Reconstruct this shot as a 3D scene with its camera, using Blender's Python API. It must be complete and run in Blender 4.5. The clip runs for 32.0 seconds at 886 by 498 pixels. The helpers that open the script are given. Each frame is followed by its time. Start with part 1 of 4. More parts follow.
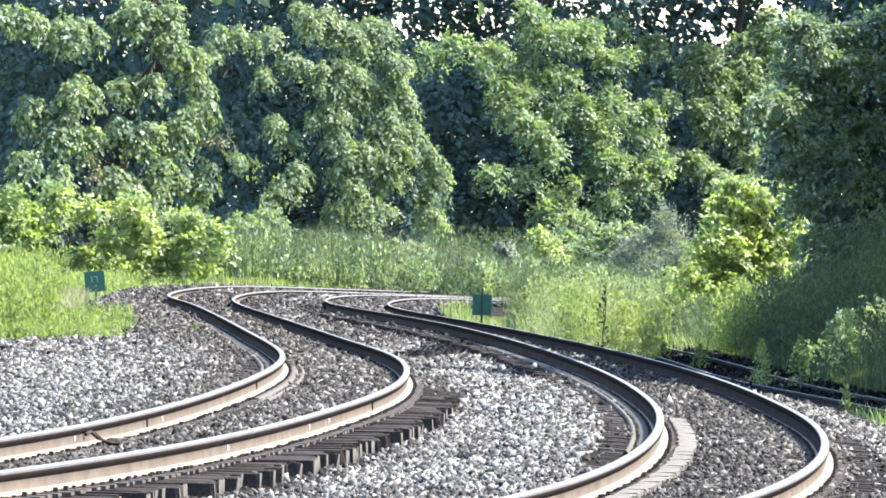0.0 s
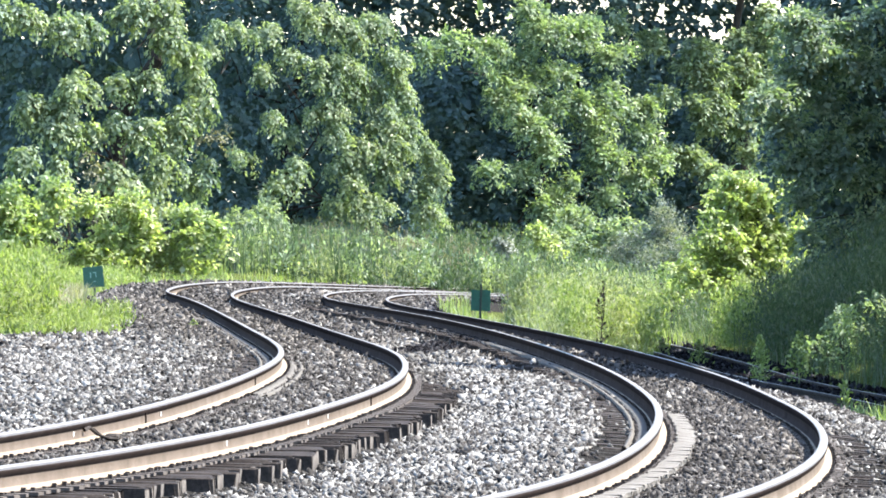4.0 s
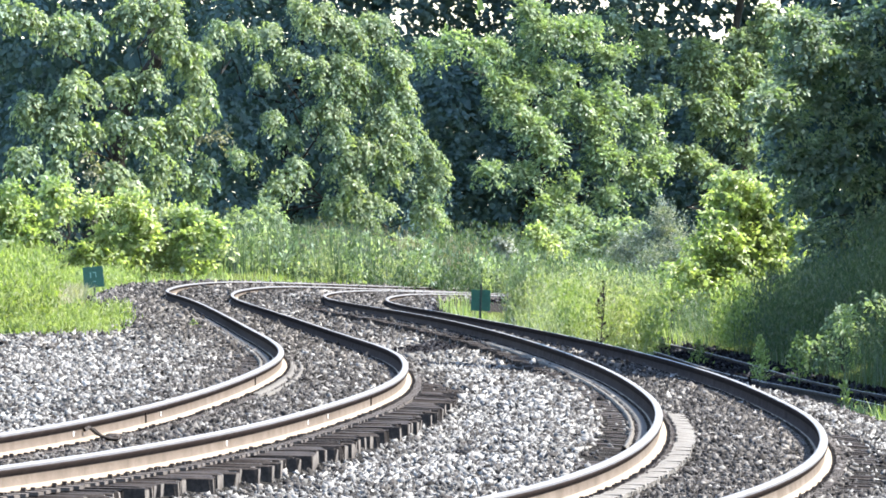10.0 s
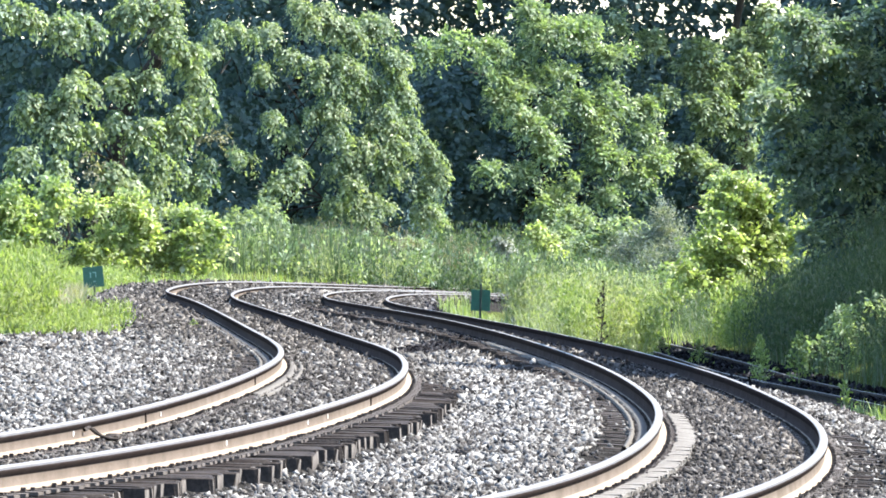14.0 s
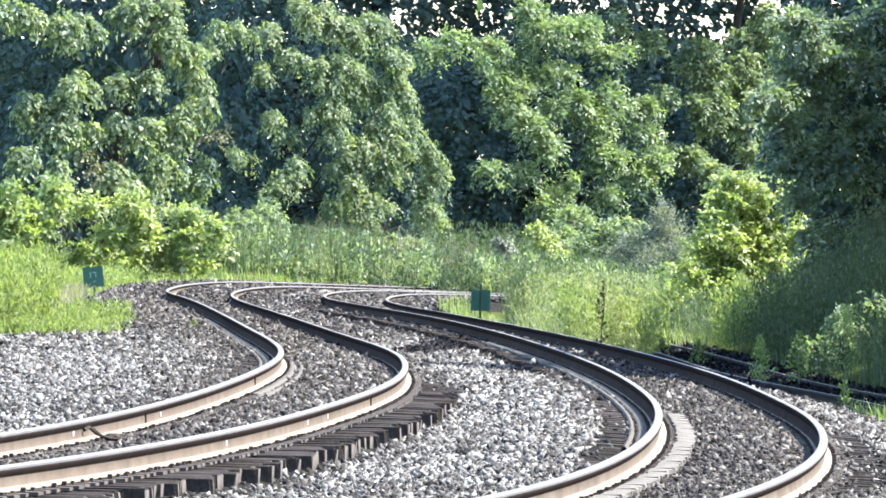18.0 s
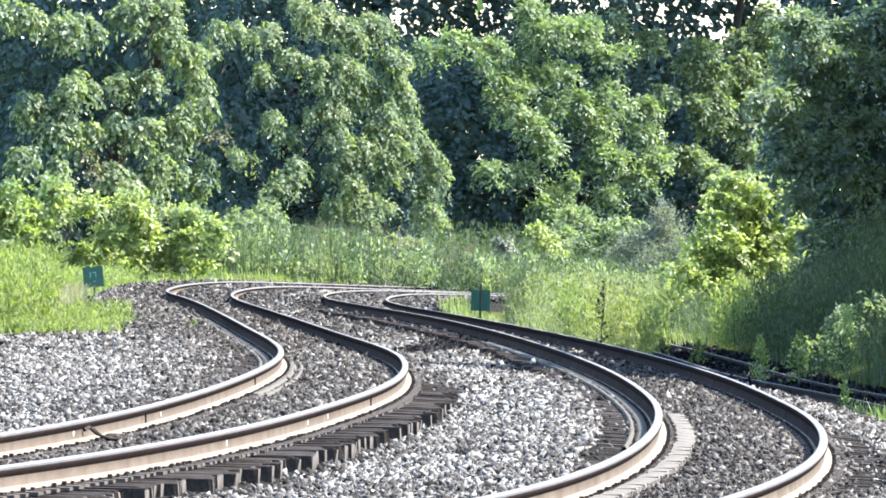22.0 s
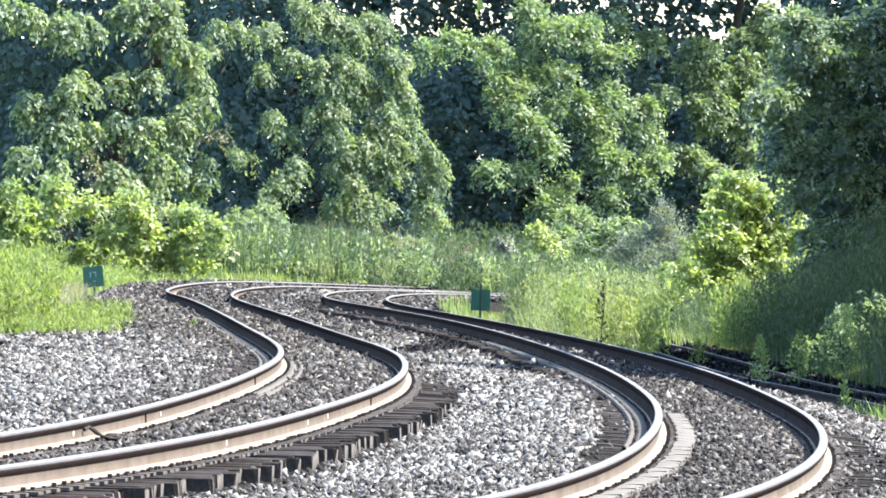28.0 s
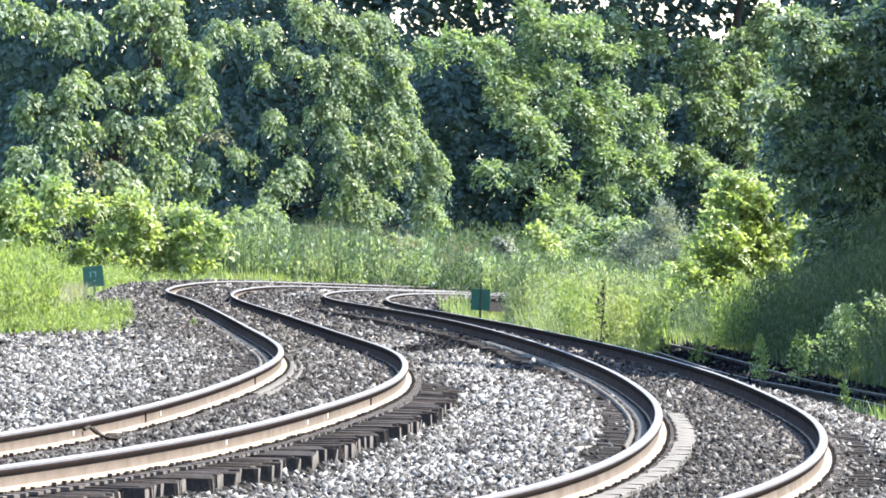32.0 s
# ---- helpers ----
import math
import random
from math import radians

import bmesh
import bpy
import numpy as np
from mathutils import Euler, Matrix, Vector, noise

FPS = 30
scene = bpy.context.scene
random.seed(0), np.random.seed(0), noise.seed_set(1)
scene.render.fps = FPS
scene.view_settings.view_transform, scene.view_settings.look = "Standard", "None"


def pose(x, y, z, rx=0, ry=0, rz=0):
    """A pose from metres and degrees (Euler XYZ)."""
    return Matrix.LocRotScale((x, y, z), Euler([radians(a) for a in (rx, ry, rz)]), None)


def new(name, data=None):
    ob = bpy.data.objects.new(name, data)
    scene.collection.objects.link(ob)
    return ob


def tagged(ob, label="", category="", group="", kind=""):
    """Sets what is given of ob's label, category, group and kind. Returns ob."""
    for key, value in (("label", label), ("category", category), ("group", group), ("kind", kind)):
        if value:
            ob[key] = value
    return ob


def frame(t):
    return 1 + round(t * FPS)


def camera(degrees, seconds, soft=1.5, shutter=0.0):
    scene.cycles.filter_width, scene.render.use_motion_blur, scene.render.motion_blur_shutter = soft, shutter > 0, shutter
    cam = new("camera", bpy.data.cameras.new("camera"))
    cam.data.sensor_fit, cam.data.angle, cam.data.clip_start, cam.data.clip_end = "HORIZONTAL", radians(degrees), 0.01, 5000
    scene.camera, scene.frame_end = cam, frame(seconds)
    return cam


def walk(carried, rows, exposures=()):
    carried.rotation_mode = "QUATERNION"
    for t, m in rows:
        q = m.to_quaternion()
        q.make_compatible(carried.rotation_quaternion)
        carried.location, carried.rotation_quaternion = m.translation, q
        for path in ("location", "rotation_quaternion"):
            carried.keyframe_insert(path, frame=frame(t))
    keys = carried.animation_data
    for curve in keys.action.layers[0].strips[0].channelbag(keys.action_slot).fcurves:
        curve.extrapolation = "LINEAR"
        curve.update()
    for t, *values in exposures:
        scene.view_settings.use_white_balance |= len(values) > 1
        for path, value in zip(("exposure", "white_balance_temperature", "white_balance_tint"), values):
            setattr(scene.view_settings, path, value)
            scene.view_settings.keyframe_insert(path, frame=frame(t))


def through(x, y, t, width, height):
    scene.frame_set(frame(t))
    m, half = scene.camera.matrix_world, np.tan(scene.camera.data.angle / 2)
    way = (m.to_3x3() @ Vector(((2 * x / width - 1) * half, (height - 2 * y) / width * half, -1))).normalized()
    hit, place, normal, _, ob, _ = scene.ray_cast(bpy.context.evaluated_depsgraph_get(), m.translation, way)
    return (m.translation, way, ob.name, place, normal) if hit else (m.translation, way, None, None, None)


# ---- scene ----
cam = camera(4.0092, 32.0, soft=1.75)
EYE = (0.0, 0.0, 1.954)


def aim(right, up):
    """The eye's pose, turned by small angles in degrees."""
    return pose(*EYE, 90 - 0.220 + up, 0, -right)


# the tripod settles in the first second and a half, then creeps
walk(cam, [
    (0.0, aim(-0.0061, 0.0197)), (0.3, aim(-0.0034, 0.0159)), (0.6, aim(-0.0013, 0.0125)), (1.0, aim(-0.0016, 0.0087)), (1.3, aim(-0.0006, 0.0031)),
    (1.5, aim(0.0, 0.0009)), (2.0, aim(0.0, 0.0)), (8.0, aim(0.0, -0.0003)), (17.0, aim(0.0006, -0.0006)),
    (26.0, aim(0.0006, -0.0012)), (32.0, aim(0.0006, -0.0028))])

# ---- light ----
SUN_EL, SUN_AZ = 50.0, 80.0  # degrees; azimuth from the view's axis to the right
world = bpy.data.worlds.new("world")
scene.world = world
world.use_nodes = True
wn = world.node_tree.nodes
sky = wn.new("ShaderNodeTexSky")
sky.sky_type = "NISHITA"
sky.sun_disc = False
sky.sun_elevation, sky.sun_rotation = radians(SUN_EL), radians(SUN_AZ)
sky.air_density, sky.dust_density, sky.ozone_density = 1.0, 0.8, 2.0
wn["Background"].inputs["Strength"].default_value = 0.16
world.node_tree.links.new(sky.outputs[0], wn["Background"].inputs["Color"])
sun = new("sun", bpy.data.lights.new("sun", "SUN"))
sun.data.energy, sun.data.angle, sun.data.color = 4.8, radians(0.53), (1.0, 0.95, 0.87)
to_sun = Vector((math.sin(radians(SUN_AZ)) * math.cos(radians(SUN_EL)), math.cos(radians(SUN_AZ)) * math.cos(radians(SUN_EL)), math.sin(radians(SUN_EL))))
sun.matrix_world = Matrix.Translation((60, 40, 80)) @ to_sun.to_track_quat("Z", "Y").to_matrix().to_4x4()
scene.view_settings.exposure = 2.28


# ---- materials ----
def material(name):
    m = bpy.data.materials.new(name)
    m.use_nodes = True
    nt = m.node_tree
    return m, nt, nt.nodes["Principled BSDF"]


def ramp(nt, fac, stops):
    r = nt.nodes.new("ShaderNodeValToRGB")
    while len(r.color_ramp.elements) < len(stops):
        r.color_ramp.elements.new(0.5)
    for e, (p, c) in zip(r.color_ramp.elements, stops):
        e.position, e.color = p, (*c, 1)
    nt.links.new(fac, r.inputs[0])
    return r.outputs[0]


def noise_tex(nt, scale, detail=4, rough=0.6, coords="Object"):
    tc = nt.nodes.new("ShaderNodeTexCoord")
    n = nt.nodes.new("ShaderNodeTexNoise")
    n.inputs["Scale"].default_value, n.inputs["Detail"].default_value, n.inputs["Roughness"].default_value = scale, detail, rough
    nt.links.new(tc.outputs[coords], n.inputs["Vector"])
    return n.outputs["Fac"]


def mix(nt, kind, fac, a, b):
    m = nt.nodes.new("ShaderNodeMixRGB")
    m.blend_type = kind
    for i, v in enumerate((fac, a, b)):
        if isinstance(v, (int, float)):
            m.inputs[i].default_value = v if i == 0 else (v, v, v, 1)
        elif isinstance(v, tuple):
            m.inputs[i].default_value = (*v, 1)
        else:
            nt.links.new(v, m.inputs[i])
    return m.outputs[0]


def bump(nt, bsdf, height, strength, distance):
    b = nt.nodes.new("ShaderNodeBump")
    b.inputs["Strength"].default_value, b.inputs["Distance"].default_value = strength, distance
    nt.links.new(height, b.inputs["Height"])
    nt.links.new(b.outputs[0], bsdf.inputs["Normal"])


def surface(name, stops, scale, fine, rough=0.8, metal=0.0, relief=0.4, dist=0.01, island=False, spec=0.5):
    """Colour from two sizes of noise, with relief; island: each loose piece gets its own tone."""
    m, nt, b = material(name)
    col = ramp(nt, noise_tex(nt, scale), stops)
    f = noise_tex(nt, fine, 3)
    col = mix(nt, "OVERLAY", 0.55, col, f)
    if island:
        g = nt.nodes.new("ShaderNodeNewGeometry")
        tone = ramp(nt, g.outputs["Random Per Island"], island)
        col = mix(nt, "MULTIPLY", 1.0, col, tone)
    nt.links.new(col, b.inputs["Base Color"])
    b.inputs["Roughness"].default_value, b.inputs["Metallic"].default_value = rough, metal
    b.inputs["Specular IOR Level"].default_value = spec
    bump(nt, b, f, relief, dist)
    return m


def leafy(name, stops, through=0.35, rough=0.45, spec=0.45):
    """Leaf or blade: tone by loose piece, drifting over the plant, with light passing through."""
    m, nt, b = material(name)
    g = nt.nodes.new("ShaderNodeNewGeometry")
    col = ramp(nt, g.outputs["Random Per Island"], stops)
    drift = ramp(nt, noise_tex(nt, 0.7, 2), [(0.3, (0.7, 0.8, 0.85)), (0.7, (1.15, 1.12, 0.95))])
    col = mix(nt, "MULTIPLY", 1.0, col, drift)
    nt.links.new(col, b.inputs["Base Color"])
    b.inputs["Roughness"].default_value, b.inputs["Specular IOR Level"].default_value = rough, spec
    t = nt.nodes.new("ShaderNodeBsdfTranslucent")
    warm = mix(nt, "MULTIPLY", 1.0, col, (1.3, 1.45, 0.6))
    nt.links.new(warm, t.inputs["Color"])
    ms = nt.nodes.new("ShaderNodeMixShader")
    ms.inputs[0].default_value = through
    nt.links.new(b.outputs[0], ms.inputs[1])
    nt.links.new(t.outputs[0], ms.inputs[2])
    nt.links.new(ms.outputs[0], nt.nodes["Material Output"].inputs["Surface"])
    return m


BALLAST_TONES = [(0.0, (0.13, 0.12, 0.12)), (0.3, (0.42, 0.4, 0.4)), (0.6, (0.9, 0.9, 0.91)), (0.85, (1.45, 1.45, 1.46)), (1.0, (2.3, 2.28, 2.24))]
DUSTY_TONES = [(0.0, (0.1, 0.095, 0.095)), (0.3, (0.4, 0.385, 0.38)), (0.6, (0.88, 0.87, 0.87)), (0.82, (1.5, 1.48, 1.47)), (0.93, (2.3, 2.28, 2.25)), (1.0, (3.2, 3.18, 3.12))]
M_STONE = surface("crushed_granite", [(0.3, (0.0765, 0.0743, 0.0695)), (0.5, (0.12, 0.1165, 0.11)), (0.75, (0.169, 0.1655, 0.157))], 1.2, 60, 0.75, island=BALLAST_TONES, spec=0.05)
M_STONE_DIM = surface("brake_dusted_granite", [(0.3, (0.034, 0.0315, 0.029)), (0.55, (0.0525, 0.049, 0.0455)), (0.8, (0.08, 0.075, 0.07))], 1.2, 60, 0.8, island=DUSTY_TONES, spec=0.1)
# stone colour darkened to stand for shade on the ballast
M_STONE_SHADE = surface("shade_toned_ballast", [(0.3, (0.0115, 0.0115, 0.0129)), (0.7, (0.0288, 0.0288, 0.0318))], 1.2, 60, 0.85, island=BALLAST_TONES, spec=0)
M_BED = surface("ballast_bed", [(0.3, (0.0126, 0.0118, 0.011)), (0.6, (0.0328, 0.0315, 0.0292))], 14, 70, 0.95, relief=1.0, dist=0.04, spec=0)
M_SOIL = surface("grassy_soil", [(0.3, (0.028, 0.0392, 0.0123)), (0.55, (0.056, 0.0672, 0.0224)), (0.8, (0.084, 0.0784, 0.0336))], 0.8, 18, 0.95, relief=0.8, dist=0.05, spec=0)
M_HEAD = surface("worn_rail_steel", [(0.3, (0.118, 0.111, 0.106)), (0.7, (0.16, 0.152, 0.146))], 2.0, 40, 0.5, 0.0, 0.08, 0.002, spec=0.03)
# paler flank tone for the sunward side of the head only
M_FLANK = surface("lit_worn_flank", [(0.3, (0.055, 0.052, 0.056)), (0.7, (0.085, 0.08, 0.085))], 2.0, 40, 0.55, 0.0, 0.08, 0.002, spec=0.1)
M_DULL_HEAD = surface("dull_rail_top", [(0.3, (0.09, 0.085, 0.08)), (0.7, (0.16, 0.152, 0.145))], 2.0, 40, 0.6, 0.0, 0.08, 0.002, spec=0.08)
# also laid under the head and on left faces, standing for shade
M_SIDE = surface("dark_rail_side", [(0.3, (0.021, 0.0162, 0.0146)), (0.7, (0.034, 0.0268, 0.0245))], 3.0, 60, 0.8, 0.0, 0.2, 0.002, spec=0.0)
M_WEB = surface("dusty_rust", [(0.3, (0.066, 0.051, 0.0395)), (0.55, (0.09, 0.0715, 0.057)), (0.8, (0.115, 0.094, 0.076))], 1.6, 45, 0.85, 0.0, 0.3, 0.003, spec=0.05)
# web copy darkened for the sides turned from the sun
M_WEB_SHADE = surface("shaded_rail_web", [(0.3, (0.036, 0.0288, 0.0258)), (0.7, (0.062, 0.05, 0.045))], 2.0, 45, 0.85, 0.0, 0.3, 0.003, spec=0.0)
# foot raised in tone to stand for sun on its upper slope
M_FOOT = surface("sunlit_dusty_foot", [(0.3, (0.165, 0.13, 0.096)), (0.7, (0.22, 0.182, 0.14))], 2.5, 45, 0.85, 0.0, 0.3, 0.003, spec=0.03)
M_TIE = surface("creosoted_wood", [(0.3, (0.0143, 0.0114, 0.01)), (0.55, (0.0347, 0.029, 0.0256)), (0.8, (0.0714, 0.0612, 0.053))], 5, 40, 0.85, 0.0, 0.6, 0.008, spec=0.05)
M_PLATE = surface("rusty_plate", [(0.3, (0.045, 0.038, 0.034)), (0.7, (0.11, 0.095, 0.084))], 9, 70, 0.85, 0.0, 0.3, 0.003, spec=0.05)
# ends paler than the tie's sides, standing for sun on them
M_TIE_END = surface("sunlit_tie_end", [(0.3, (0.035, 0.03, 0.027)), (0.7, (0.14, 0.125, 0.112))], 7, 40, 0.9, 0.0, 0.6, 0.008, spec=0.05)
M_FINES = surface("pale_sanded_fines", [(0.3, (0.079, 0.073, 0.0645)), (0.7, (0.112, 0.104, 0.094))], 4, 55, 0.95, 0.0, 0.6, 0.01, spec=0.05)
M_BOARD = surface("pale_weathered_board", [(0.3, (0.0901, 0.0827, 0.0725)), (0.7, (0.139, 0.128, 0.115))], 3, 50, 0.9, 0.0, 0.5, 0.006, spec=0.05)
M_IRON = surface("black_iron", [(0.3, (0.02, 0.018, 0.017)), (0.7, (0.06, 0.05, 0.045))], 9, 60, 0.7, 0.3, 0.3, 0.003, spec=0.05)
M_CHALK = surface("white_marker_paint", [(0.3, (0.7, 0.69, 0.66)), (0.7, (0.82, 0.81, 0.78))], 20, 80, 0.7)
M_SIGN = surface("green_sign_enamel", [(0.3, (0.0033, 0.06, 0.037)), (0.7, (0.0065, 0.088, 0.054))], 6, 50, 0.45, 0.0, 0.1, 0.002)
M_SIGN_PALE = surface("pale_sign_lettering", [(0.3, (0.12, 0.252, 0.216)), (0.7, (0.18, 0.312, 0.27))], 9, 50, 0.5)
M_POST = surface("dark_green_post", [(0.3, (0.008, 0.02, 0.016)), (0.7, (0.02, 0.04, 0.03))], 8, 50, 0.6, 0.3)
M_DULL = surface("dull_rusted_rail", [(0.3, (0.03, 0.0248, 0.021)), (0.7, (0.066, 0.055, 0.046))], 4, 50, 0.9, spec=0.03)
M_DRY = leafy("dry_bleached_grass", [(0.0, (0.16, 0.15, 0.11)), (1.0, (0.3, 0.28, 0.22))], 0.3, 0.8, 0.1)
M_BARK = surface("grey_bark", [(0.3, (0.0168, 0.0146, 0.0123)), (0.7, (0.042, 0.0358, 0.0302))], 3, 25, 0.9, 0.0, 0.9, 0.03, spec=0.1)
# the last stop puts pale glints into a few leaves' colour
M_LEAF = leafy("broad_leaf", [(0.0, (0.107, 0.144, 0.093)), (0.5, (0.185, 0.228, 0.154)), (0.88, (0.27, 0.306, 0.225)), (1.0, (0.412, 0.46, 0.399))], 0.45, 0.55, 0.2)
M_LEAF_DEEP = leafy("deep_leaf", [(0.0, (0.101, 0.142, 0.111)), (0.6, (0.174, 0.225, 0.177)), (1.0, (0.297, 0.334, 0.275))], 0.42, 0.5, 0.35)
M_LEAF_FROND = leafy("feathery_leaf", [(0.0, (0.105, 0.15, 0.098)), (0.6, (0.18, 0.235, 0.152)), (1.0, (0.31, 0.36, 0.255))], 0.45, 0.5, 0.35)
# leaf copy darkened and blued: shade and haze inside the crowns put into colour
M_SHADE_LEAF = leafy("shade_leaf", [(0.0, (0.05, 0.08, 0.084)), (0.6, (0.072, 0.108, 0.114)), (1.0, (0.092, 0.13, 0.14))], 0.2, 0.8, 0.03)
M_LEAF_BRIGHT = leafy("young_leaf", [(0.0, (0.155, 0.203, 0.086)), (0.6, (0.265, 0.31, 0.142)), (1.0, (0.42, 0.43, 0.3))], 0.5)
M_LEAF_GREY = leafy("dry_grey_leaf", [(0.0, (0.105, 0.122, 0.108)), (0.6, (0.178, 0.195, 0.184)), (1.0, (0.283, 0.286, 0.292))], 0.3, 0.7, 0.2)
M_GRASS = leafy("tall_grass", [(0.0, (0.125, 0.158, 0.088)), (0.6, (0.215, 0.243, 0.146)), (1.0, (0.345, 0.345, 0.29))], 0.45, 0.6, 0.2)
M_GRASS_BRIGHT = leafy("sunny_grass", [(0.0, (0.125, 0.165, 0.058)), (0.6, (0.195, 0.24, 0.094)), (1.0, (0.3, 0.315, 0.205))], 0.45, 0.6, 0.2)
M_REED_AND_SHADE = leafy("reed_and_shade_blade", [(0.0, (0.046, 0.072, 0.042)), (0.7, (0.08, 0.112, 0.074)), (1.0, (0.145, 0.152, 0.145))], 0.35, 0.6, 0.15)
M_SEED = leafy("purplish_seed_head", [(0.0, (0.128, 0.112, 0.09)), (1.0, (0.225, 0.195, 0.165))], 0.3, 0.8, 0.1)


# ---- the lie of the land ----
KY = np.array([72, 92.8, 115.2, 137.6, 160, 188.8, 220.8, 256, 296, 344, 400, 456.0])
KX = (np.array([-6.136, -3.25, -1.788, -1.241, -1.298, -2.057, -3.119, -4.428, -5.687, -5.24, -1.27, 6.4]),
      np.array([-1.403, 1.434, 2.702, 2.902, 2.724, 1.935, 0.769, -0.647, -1.992, -1.5, 2.46, 10.2]))
KZ = (np.array([0.123, 0.127, 0.114, 0.082, 0.029, -0.046, -0.093, -0.115, -0.196, -0.32, -0.82, -1.4]),
      np.array([-0.182, -0.159, -0.113, -0.153, -0.19, -0.178, -0.196, -0.262, -0.361, -0.54, -1.04, -1.6]))
KC = (np.array([-0.039, -0.03, -0.025, -0.09, -0.078, -0.107, -0.161, -0.189, -0.121, -0.126, -0.148, -0.148]),
      np.array([-0.112, -0.056, -0.099, -0.118, -0.115, -0.144, -0.157, -0.128, -0.108, -0.094, -0.095, -0.095]))
HALF_GAUGE, RAIL_H, TIE_TOP = 0.7525, 0.186, -0.206


def spline(k, v):
    """A natural cubic through the knots, running on straight beyond them."""
    h, n = np.diff(k), len(k)
    m, r = np.zeros((n, n)), np.zeros(n)
    m[0, 0] = m[-1, -1] = 1
    for i in range(1, n - 1):
        m[i, i - 1], m[i, i], m[i, i + 1] = h[i - 1], 2 * (h[i - 1] + h[i]), h[i]
        r[i] = 6 * ((v[i + 1] - v[i]) / h[i] - (v[i] - v[i - 1]) / h[i - 1])
    c = np.linalg.solve(m, r)

    def inside(t):
        i = np.clip(np.searchsorted(k, t) - 1, 0, n - 2)
        a, b, w = t - k[i], k[i + 1] - t, h[i]
        return c[i] * b ** 3 / 6 / w + c[i + 1] * a ** 3 / 6 / w + (v[i] / w - c[i] * w / 6) * b + (v[i + 1] / w - c[i + 1] * w / 6) * a

    s0, s1 = (inside(k[0] + 0.01) - v[0]) / 0.01, (v[-1] - inside(k[-1] - 0.01)) / 0.01

    def value(t):
        t = np.asarray(t, float)
        u = np.clip(t, k[0], k[-1])
        return inside(u) + np.where(t < k[0], (t - k[0]) * s0, 0) + np.where(t > k[-1], (t - k[-1]) * s1, 0)
    return value


def flat_ends(k, v):
    s = spline(k, v)
    return lambda t: s(np.clip(t, k[0], k[-1]))


class Line:
    """One track's centre line: place, height of the rail tops and cant along y."""

    def __init__(self, ky, kx, kz, kc):
        self.x, self.z, self.c = spline(ky, kx), flat_ends(ky, kz), flat_ends(ky, kc)

    def slope(self, y):
        return (self.x(y + 0.2) - self.x(y - 0.2)) / 0.4

    def point(self, y, u, dz=0.0):
        """The place u metres to the right of the centre, dz above the plane of the rail tops."""
        s = self.slope(y)
        w = np.sqrt(1 + s * s)
        return np.stack([self.x(y) + u / w, y - u * s / w, self.z(y) + u * self.c(y) / (2 * HALF_GAUGE) + dz], -1)

    def across(self, x, y):
        return (x - self.x(y)) / np.sqrt(1 + self.slope(y) ** 2)


LINES = [Line(KY, KX[i], KZ[i], KC[i]) for i in (0, 1)]
SIDING = Line(np.array([96, 160, 200, 224, 252.8, 291.2, 344.0]), np.array([11.2, 8.25, 7.05, 5.94, 5.26, 4.15, 2.6]) + 0.0,
              np.array([-1.1, -1.18, -1.21, -1.215, -1.215, -1.215, -1.3]), np.full(7, -0.13))


def step(a, b, t):
    t = np.clip((t - a) / (b - a), 0, 1)
    return t * t * (3 - 2 * t)


def wobble(x, y, size, seed=0):
    """A cheap smooth unevenness, about -1 to 1."""
    p, q = x / size + seed * 1.7, y / size - seed * 2.3
    return (np.sin(p * 1.9 + np.sin(q * 1.3)) + np.sin(q * 2.3 + 1.7 * np.sin(p * 0.9)) + 0.6 * np.sin(p * 4.1 - q * 3.3)) / 2.6


def height(x, y):
    """The ground under everything: ballast bed, banks and the dip with the siding."""
    x, y = np.asarray(x, float), np.asarray(y, float)
    u1, u2, u3 = LINES[0].across(x, y), LINES[1].across(x, y), SIDING.across(x, y)
    plane = [ln.z(y) + np.clip(u, -2.2, 2.2) * ln.c(y) / (2 * HALF_GAUGE) + TIE_TOP for ln, u in zip(LINES, (u1, u2))]
    bare = step(153.6, 128, y)  # tie ends stand bare along the near right side
    a = plane[0] - 0.012 - bare * (0.1 * step(0.82, 0.95, u1) + 0.05 * step(1.2, 1.5, u1)) - (0.05 + 0.10 * step(240, 304, y)) * step(1.5, 3.4, -u1)
    b = plane[1] - 0.012 - 0.05 * step(1.3, 1.9, u2) - 0.1 * step(1.15, 1.4, -u2) * step(153.6, 172.8, y)
    a, b = a + 0.1 * step(297.6, 323.2, y), b + 0.1 * step(281.6, 307.2, y)
    t = step(0.36, 0.72, u1 / np.maximum(u1 - u2, 0.1))
    bed = a * (1 - t) + b * t
    # right shoulder falls to the siding, then a bank rises
    low = SIDING.z(y) - 0.11 - 0.05 * step(0.5, 0.72, np.abs(u3)) * step(1.1, 0.8, np.abs(u3))
    fall = step(1.75, 4.2, u2) * step(112, 153.6, y)
    bed = bed * (1 - fall) + np.minimum(low, bed) * fall
    bank = step(1.3, 5.5, u3) * step(96, 176, y) * step(400, 344, y)
    bed = bed + bank * 1.7 + 0.9 * step(5.5, 20, u3) * step(96, 176, y)
    # left verge and the ground beyond the far bend
    left = step(3.0, 6.0, -u1)
    bed = bed - 0.12 * left * step(160, 224, y) + 0.5 * step(9, 30, -u1)
    far = step(1.4, 7.0, -u1) * step(320, 371.2, y)
    bed = bed + far * (-0.35 - bed) * step(328, 384, y)
    near = step(64, 24, y) * step(1.8, 3.5, u2)
    return bed - 0.25 * near


